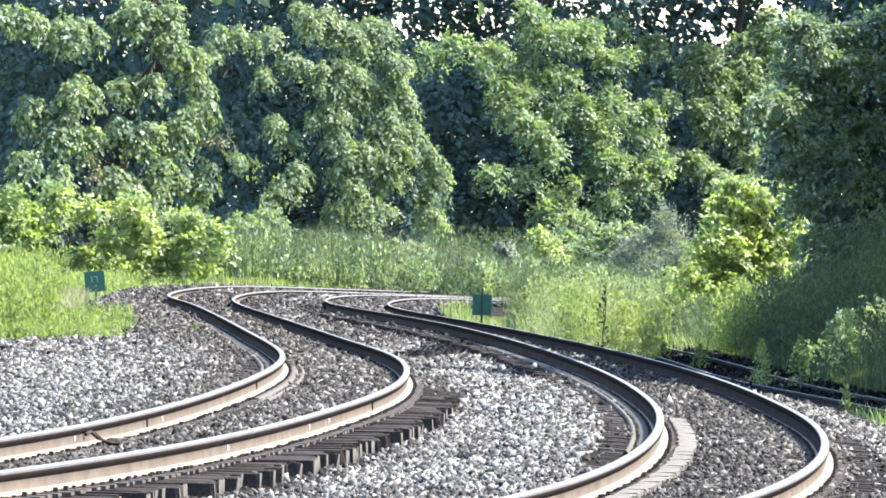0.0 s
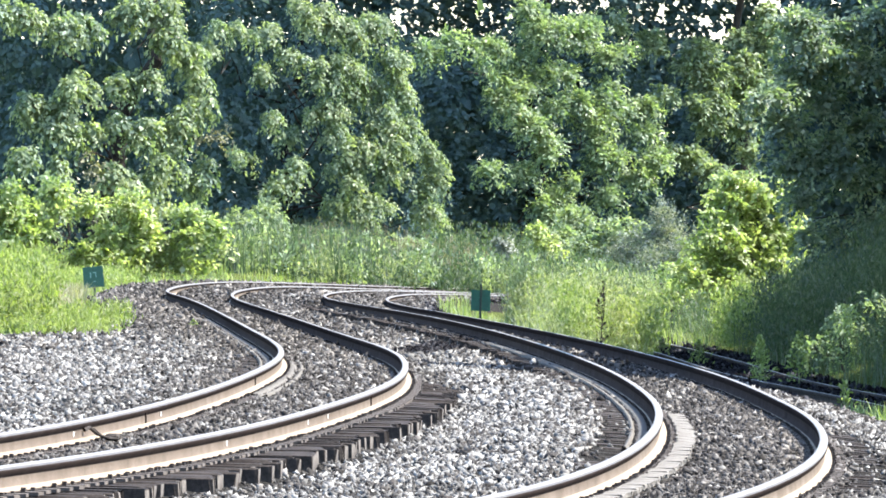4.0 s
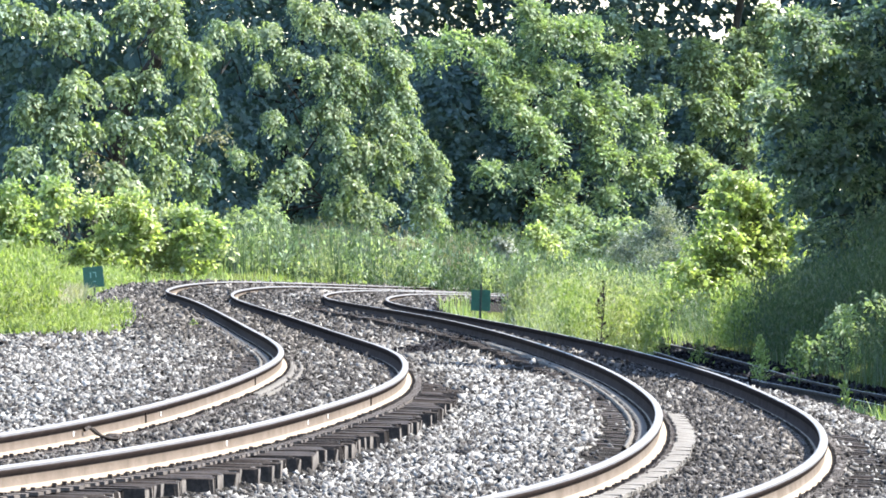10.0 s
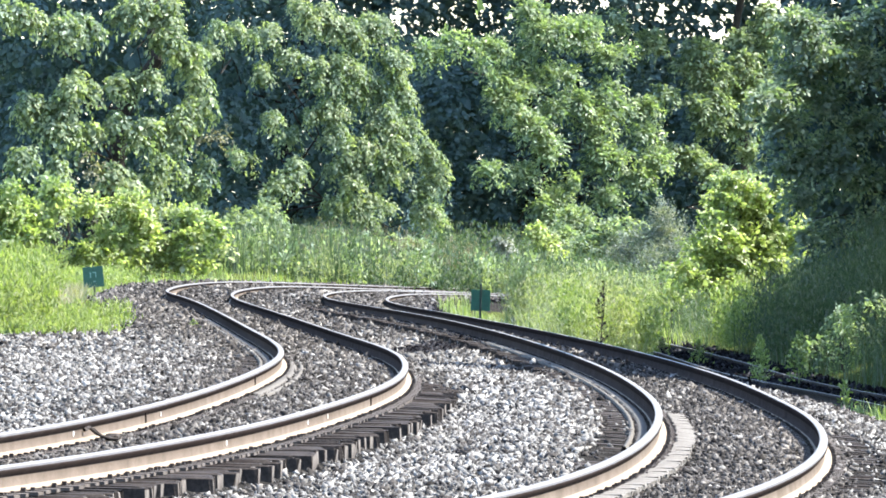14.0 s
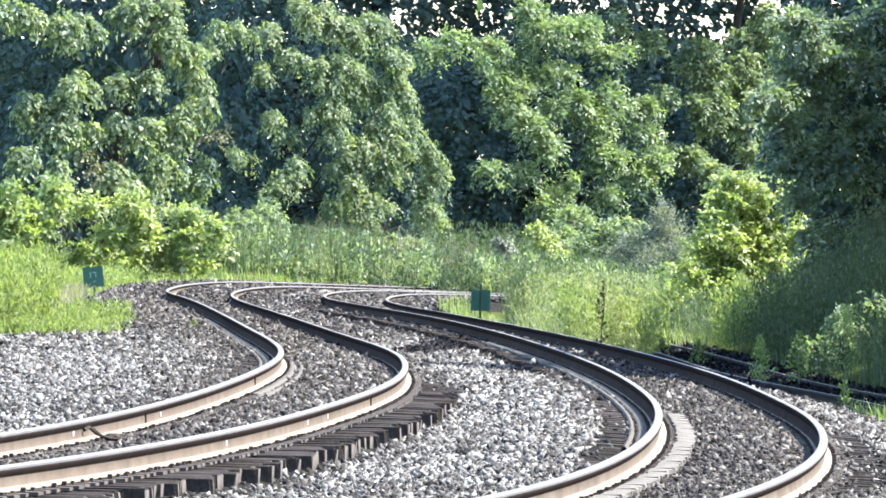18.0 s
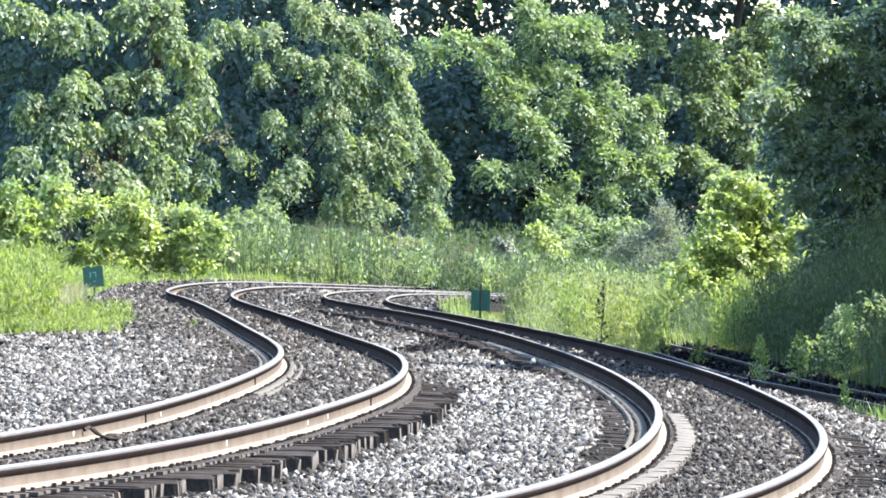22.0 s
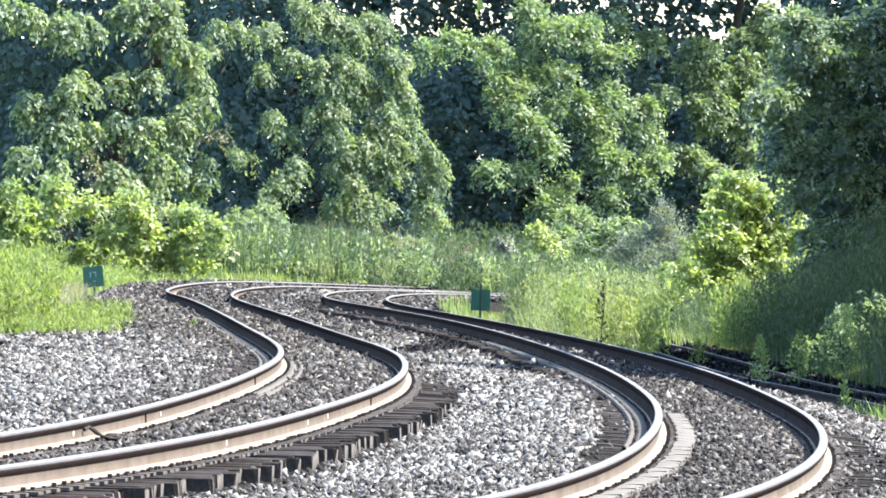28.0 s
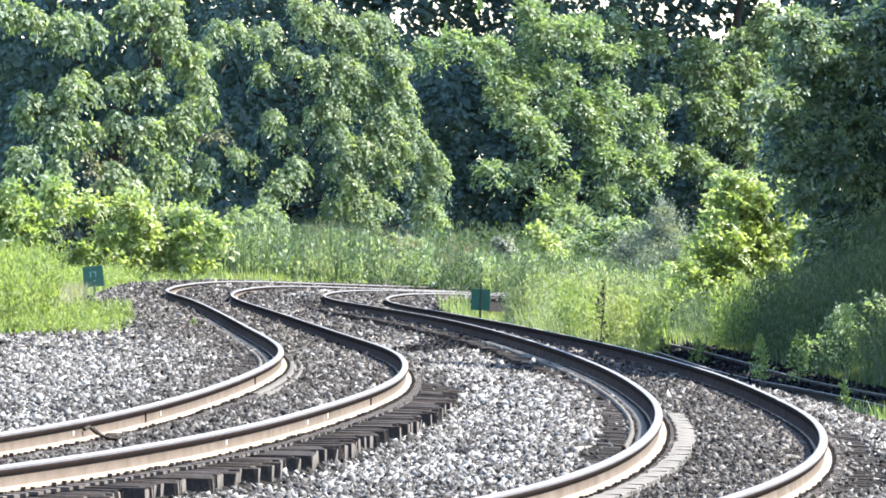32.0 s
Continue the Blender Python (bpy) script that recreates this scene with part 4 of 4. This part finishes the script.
tree("shrub", (5.9, 342.4), [((5.19, 340.8, 0.59), (0.43, 0.41, 0.49)), ((5.57, 340.8, 0.82), (0.37, 0.41, 0.55)), ((5.95, 340.8, 1.35), (0.24, 0.37, 0.58)), ((6.18, 340.8, 0.89), (0.40, 0.45, 0.61)), ((6.48, 339.2, 0.52), (0.39, 0.41, 0.51)), ((5.77, 339.2, 0.29), (0.61, 0.44, 0.36)), ((4.81, 340.8, 0.43), (0.33, 0.31, 0.37)), ((7.05, 342.4, 0.81), (0.28, 0.30, 0.40))],
     "dry grey-green shrub among the tall grass", M_LEAF_GREY, 34, 0.055, 33, 0.05, category="shrub", droop=-0.4, reach=0.26)
tree("shrub", (-2.2, 427.2), [((-2.45, 425.6, 0.34), (0.65, 0.51, 0.49)), ((-1.50, 424, 0.20), (0.68, 0.55, 0.53)), ((-0.68, 424, 0.12), (0.53, 0.46, 0.49)), ((-3.78, 425.6, 0.49), (0.49, 0.44, 0.49))], "leafy vine-hung shrubs rising out of the reeds", M_LEAF, 14, 0.14, 39, 0.05, category="shrub", droop=0.7)
tree("shrub", (2.3, 429), broken([(2.08, 0.49, 0.19, 0.27), (2.27, 0.14, 0.17, 0.27), (2.5, -0.2, 0.17, 0.27), (2.63, -0.52, 0.13, 0.19)], 427, shrub_rnd, 0.2, 0.2, 2.2, 0.5), "slim pale-leaved plant rising out of the reeds", M_LEAF_GREY, 26, 0.1, 37, 0.04, category="shrub", droop=0.9)
tree("shrub", (3.6, 432), broken([(3.47, 0.61, 0.31, 0.27), (3.72, 0.23, 0.27, 0.31), (3.19, 0.86, 0.27, 0.19), (3.53, -0.18, 0.23, 0.23)], 430, shrub_rnd, 0.24, 0.2, 3.4, 0.5), "sunlit yellow-green sapling among the reeds", M_LEAF_BRIGHT, 20, 0.11, 40, 0.04, category="shrub")
tree("shrub", (5.4, 464), [((4.13, 460.8, 0.41), (0.82, 0.65, 0.62)), ((5.43, 457.6, 0.12), (0.92, 0.67, 0.57)), ((6.56, 457.6, 0.53), (0.82, 0.70, 0.74)), ((4.89, 464, 1.02), (0.62, 0.56, 0.62))], "leafy shrub below the rounded tree", M_LEAF, 14, 0.15, 38, 0.06, category="shrub")
bush = tree("bush", (6.95, 280), broken([(6.28, 2.26, 0.27, 0.32), (6.63, 1.95, 0.42, 0.35), (6.28, 1.58, 0.42, 0.42), (7.05, 2.08, 0.42, 0.25), (7.47, 1.93, 0.32, 0.42), (6.88, 1.42, 0.57, 0.4), (7.47, 1.15, 0.45, 0.37), (6.11, 1.07, 0.42, 0.35), (6.65, 0.77, 0.62, 0.32), (5.66, 0.75, 0.37, 0.31), (5.91, 0.4, 0.37, 0.25)] + [(6.4, 0.4, 0.62, 0.3), (7.02, 0.53, 0.5, 0.3), (5.53, 0.4, 0.37, 0.25), (6.28, 0.03, 0.5, 0.22)], 278, shrub_rnd, 0.22, 0.4, 6.5, 0.8),
     "sunlit bright yellow-green bush before the dark trees", M_LEAF_BRIGHT, 17, 0.1, 34, 0.07, category="bush", droop=0.3, reach=0.3)
tree("bush", (5.4, 300.8), [((5.42, 299.2, 0.18), (0.35, 0.28, 0.27)), ((5.59, 297.6, -0.13), (0.37, 0.29, 0.27)), ((5.26, 297.6, -0.44), (0.35, 0.28, 0.27))], "small bright bush among the tall grass", M_LEAF_BRIGHT, 30, 0.075, 35, 0.04, category="bush")
tree("shrub", (7.5, 236.5), broken([(7.3, -0.5, 0.24, 0.12), (7.7, -0.24, 0.26, 0.13), (8.1, 0.0, 0.26, 0.14), (6.9, -0.78, 0.2, 0.12)], 235.3, shrub_rnd, 0.2, 0.3, 7.0, 0.6), "low shrub on the shaded bank with sunlit tips", M_LEAF, 26, 0.08, 36, 0.05, category="shrub")

# ---- grass ----
r = np.random.default_rng(3)
verge = lambda x, y: LINES[0].across(x, y) < -2.45 + 0.3 * wobble(x, y, 1)
bleached = lambda x, y: (np.hypot((x + 7.5) / 1.2, (y - 251) / 22) < 1 + 0.3 * wobble(x, y, 0.5, 3))
# the x limit follows the camera's sight line to the siding rail
before_siding = lambda x, y: (LINES[1].across(x, y) > 2.3) & (x < 0.0164 * y)
behind_siding = lambda x, y: SIDING.across(x, y) > 1.3
# wedges along the camera's sight lines to the sign and the far rails
sign_sightline = lambda x, y: (y > 225) & (y < 282) & (x > -0.0283 * y) & (x < -0.0262 * y)
rails_sightline = lambda x, y: (y > 270) & (x > 0.0034 * y) & (x < 0.0080 * y)


def tufts(r, count, per, x0, x1, y0, y1, spread, where=None):
    """Places in scattered tufts."""
    cx, cy = r.uniform(x0, x1, count), r.uniform(y0, y1, count)
    k = r.integers(max(1, per // 3), per * 2, count)
    x = np.repeat(cx, k) + r.normal(0, 1, k.sum()) * spread * np.repeat(r.uniform(0.5, 1.5, count), k)
    y = np.repeat(cy, k) + r.normal(0, 1.5, k.sum()) * spread
    if where:
        q = where(x, y)
        x, y = x[q], y[q]
    return x, y


on_verge = lambda x, y: verge(x, y) & ~bleached(x, y) & ~sign_sightline(x, y)
blades("tall_grass", patch(r, 11000, -12.0, -5.0, 193.6, 328, 0.5, 1.2, on_verge), "sunny pale green grass on the verge", M_GRASS_BRIGHT, 41, (0.08, 0.3), 0.011, 0.6)
fluff("grass_plumes", patch(r, 1700, -8.4, -6.1, 199, 220, 0.7, 1.0, lambda x, y: x < -0.0309 * y), "tall soft plume of pale green grass", M_GRASS_BRIGHT, 48, (0.6, 1.4), 24, 0.09, 0.06)
fluff("grass_plumes", tufts(r, 16, 20, -7.6, -5.6, 197, 208, 0.1, on_verge), "soft grass tufts along the ballast's edge", M_GRASS_BRIGHT, 64, (0.08, 0.26), 16, 0.07, 0.05, 0.1)
fluff("grass_plumes", patch(r, 1500, -13.0, -9.4, 240, 328, 0.6, 1.6, verge), "soft plumes of pale grass on the verge", M_GRASS_BRIGHT, 55, (0.3, 0.8), 14)
blades("dry_grass", patch(r, 7000, -8.9, -6.9, 236, 285, 0.3, 0.8, lambda x, y: verge(x, y) & ~sign_sightline(x, y)), "bleached grey dry grass by the sign", M_DRY, 56, (0.15, 0.5), 0.009, 0.7)
fluff("grass_plumes", patch(r, 1500, -11.5, -6.8, 318, 338, 0.5, 1.2, verge), "bright grass before the shrubs", M_GRASS_BRIGHT, 67, (0.2, 0.6), 12, 0.1, 0.07, 0.1)
fluff("weeds", patch(r, 420, -6.6, -5.2, 196.8, 224, 0.3, 0.8, verge), "leafy green weeds at the ballast's edge", M_GRASS_BRIGHT, 57, (0.12, 0.42), 12, 0.07, 0.06, 0.1, "weeds")
in_field = lambda x, y: before_siding(x, y) & ~rails_sightline(x, y)
blades("tall_grass", patch(r, 6000, 1.2, 5.2, 240, 304, 0.2, 1.0, in_field), "tall feathery pale green grass beside the second track", M_GRASS, 42, (0.3, 0.9), 0.008, 0.5)
fluff("grass_plumes", patch(r, 2600, 1.4, 5.2, 236.8, 304, 0.6, 1.0, in_field), "feathery weeds and seed heads in the tall grass", M_GRASS, 49, (0.4, 1.1), 16)
fluff("grass_plumes", tufts(r, 80, 36, 1.5, 5.2, 240, 300, 0.2, in_field), "tall feathery tufts standing above the grass", M_GRASS, 65, (0.7, 1.7), 18, 0.08, 0.06, 0.3)
fluff("weeds", tufts(r, 70, 28, 1.5, 5.2, 238, 292, 0.16, in_field), "leafy yellow-green weeds massed in the tall grass", M_GRASS_BRIGHT, 58, (0.5, 1.4), 20, 0.07, 0.08, 0.3, "weeds", 0.34)
fluff("weeds", tufts(r, 26, 24, 5.2, 6.9, 270, 276, 0.18, behind_siding), "leafy weeds at the foot of the bright bush", M_GRASS_BRIGHT, 68, (0.5, 1.5), 18, 0.08, 0.09, 0.1, "weeds", 0.34)
# bank grass and weeds take the dark reed colour to stand for shade
blades("tall_grass", patch(r, 9000, 5.0, 12, 198.4, 312, 0.2, 1.0, behind_siding), "tall grass in deep shade on the bank", M_REED_AND_SHADE, 43, (0.4, 1.1), 0.01, 0.5)
fluff("grass_plumes", patch(r, 4000, 5.0, 12, 198.4, 312, 0.4, 1.0, behind_siding), "weeds massed on the shaded bank", M_REED_AND_SHADE, 50, (0.5, 1.3), 12, 0.09)
fluff("grass_plumes", tufts(r, 60, 30, 5.9, 9.0, 240, 262, 0.22, lambda x, y: behind_siding(x, y) & (x > 0.0200 * y)), "tall weeds coloured dark for shade, rising up the bank", M_REED_AND_SHADE, 66, (0.9, 2.0), 16, 0.1, 0.08, 0.1)
blades("reeds", patch(r, 5000, -8.6, 9.5, 412.8, 448, 0.75, 0.9), "green reeds at the foot of the trees", M_REED_AND_SHADE, 44, (0.4, 1.1), 0.014, 0.4, "reeds")
blades("reeds", tufts(r, 60, 34, -8.2, 8.5, 412, 440, 0.28), "tall green reeds in clumps before the trees", M_REED_AND_SHADE, 59, (0.7, 2.0), 0.016, 0.25, "reeds")
blades("reeds", tufts(r, 26, 50, -8.3, -1.8, 409, 420, 0.22), "taller green reeds in clumps below the vines", M_REED_AND_SHADE, 61, (0.9, 2.2), 0.014, 0.25, "reeds")
fluff("reed_heads", tufts(r, 20, 16, -6.0, 1.0, 414, 440, 0.4), "purplish reed heads above the green blades", M_SEED, 51, (0.9, 1.75), 8, 0.1, 0.05, 0.75, "reeds")
fluff("weeds", tufts(r, 90, 26, -9.0, 9.0, 405, 448, 0.3), "leafy weeds among the reeds", M_REED_AND_SHADE, 52, (0.3, 1.5), 13, 0.13, 0.1, 0.1, "weeds", 0.35)
fluff("weeds", patch(r, 2600, -1.0, 15.0, 451.2, 480, 0.5, 1.6), "leafy weeds under the far trees", M_REED_AND_SHADE, 53, (0.5, 1.6), 12, 0.14, 0.12, 0.1, "weeds")
blades("short_grass", patch(r, 10000, -14, 6, 326.4, 419.2, 0.0, 1.0, lambda x, y: LINES[0].across(x, y) < -1.7), "short yellow-green grass beyond the bend", M_GRASS_BRIGHT, 45, (0.12, 0.4), 0.014, 0.5)
blades("short_grass", patch(r, 6000, -0.4, 6, 281.6, 384, 0.2, 1.0, lambda x, y: (LINES[1].across(x, y) > 2.0) & ~rails_sightline(x, y)), "bright short grass round the marker sign", M_GRASS_BRIGHT, 46, (0.15, 0.5), 0.01, 0.5)
blades("short_grass", patch(r, 3000, 0.9, 2.8, 276, 336, 0.3, 0.8, lambda x, y: rails_sightline(x, y) & (LINES[1].across(x, y) > 1.6)), "thin low grass beside the far rails", M_GRASS, 69, (0.04, 0.15), 0.01, 0.6)
fluff("weeds", tufts(r, 44, 30, -8.5, 8.0, 408, 430, 0.3), "pale feathery weeds scattered among the reeds", M_GRASS, 70, (0.4, 1.3), 14, 0.11, 0.09, 0.2, "weeds")
fluff("weeds", tufts(r, 26, 18, -8.5, 8.0, 406, 425, 0.22), "broad-leaved weeds standing out of the reeds", M_LEAF, 81, (0.4, 1.5), 14, 0.13, 0.12, 0.1, "weeds", 0.5)
blades("short_grass", patch(r, 3200, 4.9, 7, 146, 174, 0.2, 0.5, lambda x, y: LINES[1].across(x, y) > 2.9), "bright grass tuft at the ballast's edge", M_GRASS_BRIGHT, 47, (0.15, 0.4), 0.008, 0.4)


# ---- single weeds and stalks ----
def weed(at, tall, wide, label, mat, seed, per=90, leaf=0.07):
    """One upright weed: a stalk with side shoots and small leaves."""
    r = np.random.default_rng(seed)
    rr = random.Random(seed)
    z = float(height(at[0], at[1]))
    t = empty("weed", (at[0], at[1], z - 0.03), label, "weed")
    bm = bmesh.new()
    limb(bm, bent((0, 0, 0), (rr.uniform(-0.05, 0.05), 0, tall), rr, 5, 0.03), 0.02 if mat is M_BARK else 0.012, 0.005, 5)
    stem = M_BARK if mat is M_BARK else M_GRASS
    part("stalk", bm, stem, t)
    for k in range(8):
        bm = bmesh.new()
        q = rr.uniform(0.15, 0.85)
        limb(bm, bent((0, 0, tall * q), (rr.uniform(-1, 1) * wide, rr.uniform(-1, 1) * wide, tall * min(1, q + 0.25)), rr, 3), 0.006, 0.002, 4)
        part("shoot", bm, stem, t)
    n = per
    q = r.uniform(0.08, 1, n)
    p = np.stack([r.normal(0, 1, n) * wide * (1.1 - q) * 0.6, r.normal(0, 1, n) * wide * (1.1 - q) * 0.6, q * tall], 1)
    v, f = leaf_cloud(p, unit(p * np.array([1, 1, 0.1]) + 0.01), leaf, r, -0.3, 0.45)
    build("leaves", v, f, mat, parent=t)
    return t


weeds = [weed((5.72, 228), 0.85, 0.2, "bright upright weed growing between the siding rails", M_LEAF_BRIGHT, 71, 360),
         weed((6.35, 225.6), 0.95, 0.3, "sunlit weed at the shaded bank's foot", M_GRASS_BRIGHT, 72, 220),
         weed((7.35, 231), 1.35, 0.45, "tall sunlit weed at the shaded bank's foot", M_LEAF_BRIGHT, 73, 300),
         weed((5.1, 252.8), 0.5, 0.25, "small weed growing over the siding rail", M_GRASS_BRIGHT, 74, 120),
         weed((4.5, 262.4), 0.4, 0.3, "small weed growing over the siding rail", M_GRASS_BRIGHT, 75, 120),
         weed((5.28, 166.4), 0.42, 0.12, "thin weed at the ballast's edge", M_GRASS_BRIGHT, 76, 60),
         weed((float(LINES[0].x(209.6)) - 1.4, 209.6), 0.16, 0.1, "small yellowing weed in the ballast", M_GRASS_BRIGHT, 79, 50, 0.04),
         weed((3.0, 238), 1.45, 0.1, "dark dead stalk standing in the tall grass", M_BARK, 77, 60),
         weed((2.92, 239), 1.1, 0.14, "dark dead stalk standing in the tall grass", M_BARK, 78, 60)]


# ---- signs ----
def marker_sign(at, turn, tilt, w, h, post_h, plate_z, face, label):
    s = empty("marker_sign", at, label, "sign")
    s.matrix_basis = Matrix.Translation(at) @ pose(0, 0, 0, 0, tilt, turn)
    part("post", box(0.045, 0.03, post_h, 0.006, (0, 0, post_h / 2)), M_POST, s)
    plate = part("plate", box(w, 0.006, h, 0.002, (0, -0.02 if face else 0.02, plate_z)), M_SIGN, s)
    for k in (-1, 1):
        part("bolt", box(0.02, 0.02, 0.02, 0.004, (0, -0.028 if face else 0.012, plate_z + k * h * 0.35)), M_IRON, s)
    if face:
        for k, (bx, bz, bw, bh) in enumerate(((-0.06, 0.05, 0.025, 0.12), (0.03, 0.1, 0.08, 0.02), (0.06, 0.04, 0.02, 0.1), (0.02, -0.1, 0.05, 0.02))):
            part("bar", box(bw, 0.004, bh, 0, (bx, -0.026, plate_z + bz)), M_SIGN_PALE, plate)
    return s


marker_sign((0.79, 275.2, 1.95 - 3.05), 4, 2, 0.42, 0.46, 1.24, 0.88, False, "dark green square marker sign seen from behind on a post")
marker_sign((-7.73, 281.6, 1.95 - 2.22), -8, -5, 0.46, 0.46, 0.78, 0.52, True, "green marker sign with worn pale marks on a leaning post")


# ---- small things on the rails ----
def on_web(line, u, y, up, side=1):
    return track_frame(line, y, u + side * 0.016, up - RAIL_H)


CHALK = mesh_of("paint_mark", box(0.004, 0.05, 0.04), M_CHALK)
for ln, u, y, t in ((0, -HALF_GAUGE, 104.32, main_1), (0, -HALF_GAUGE, 114.48, main_1), (0, HALF_GAUGE, 101.44, main_1), (0, HALF_GAUGE, 111.2, main_1), (0, HALF_GAUGE, 114.64, main_1)):
    share("paint_mark", CHALK, t, on_web(LINES[ln], u, y, 0.082), "white paint mark on the rail web")
for ln, u, y, t in ((0, -HALF_GAUGE, 112.32, main_1), (0, -HALF_GAUGE, 135.2, main_1), (0, HALF_GAUGE, 124.8, main_1)):
    share("weld_rib", mesh_of("weld_rib", box(0.02, 0.035, 0.1, 0.006), M_SIDE), t, on_web(LINES[ln], u, y, 0.085), "dark weld rib on the rail web")
bond = bmesh.new()
limb(bond, [(0.03, -0.25, 0.1), (0.06, -0.1, 0.12), (0.12, 0.0, 0.06), (0.2, 0.12, 0.03), (0.26, 0.3, 0.02)], 0.016, 0.012, 6)
limb(bond, [(0.03, 0.1, 0.11), (0.08, 0.05, 0.1), (0.14, 0.2, 0.04), (0.24, 0.4, 0.02)], 0.016, 0.012, 6)
cable = part("bond_cable", bond, M_TIE, main_1, "dark cable bonded to the rail web")
cable.matrix_basis = track_frame(LINES[0], 105.4, -HALF_GAUGE, -RAIL_H)
lug = part("cable_box", box(0.12, 0.34, 0.06, 0.02), M_TIE, main_1, "dark cable box beside the rail")
lug.matrix_basis = track_frame(LINES[0], 105.85, -HALF_GAUGE + 0.21, TIE_TOP + 0.05)


def motions():
    sway = [(0, 0), (6, 0), (8, -0.9), (10, -0.3), (12, -1.2), (14, -0.5), (16, 0.6), (18, 0), (20, -0.9), (22, -0.6), (24, 0.5), (25.3, 0.9), (27.5, 0.1), (30, 0.5), (32, 0.1)]
    base = bush.matrix_basis.copy()
    walk(bush, [(t, base @ pose(0, 0, 0, 0, a, 0)) for t, a in sway])


motions()
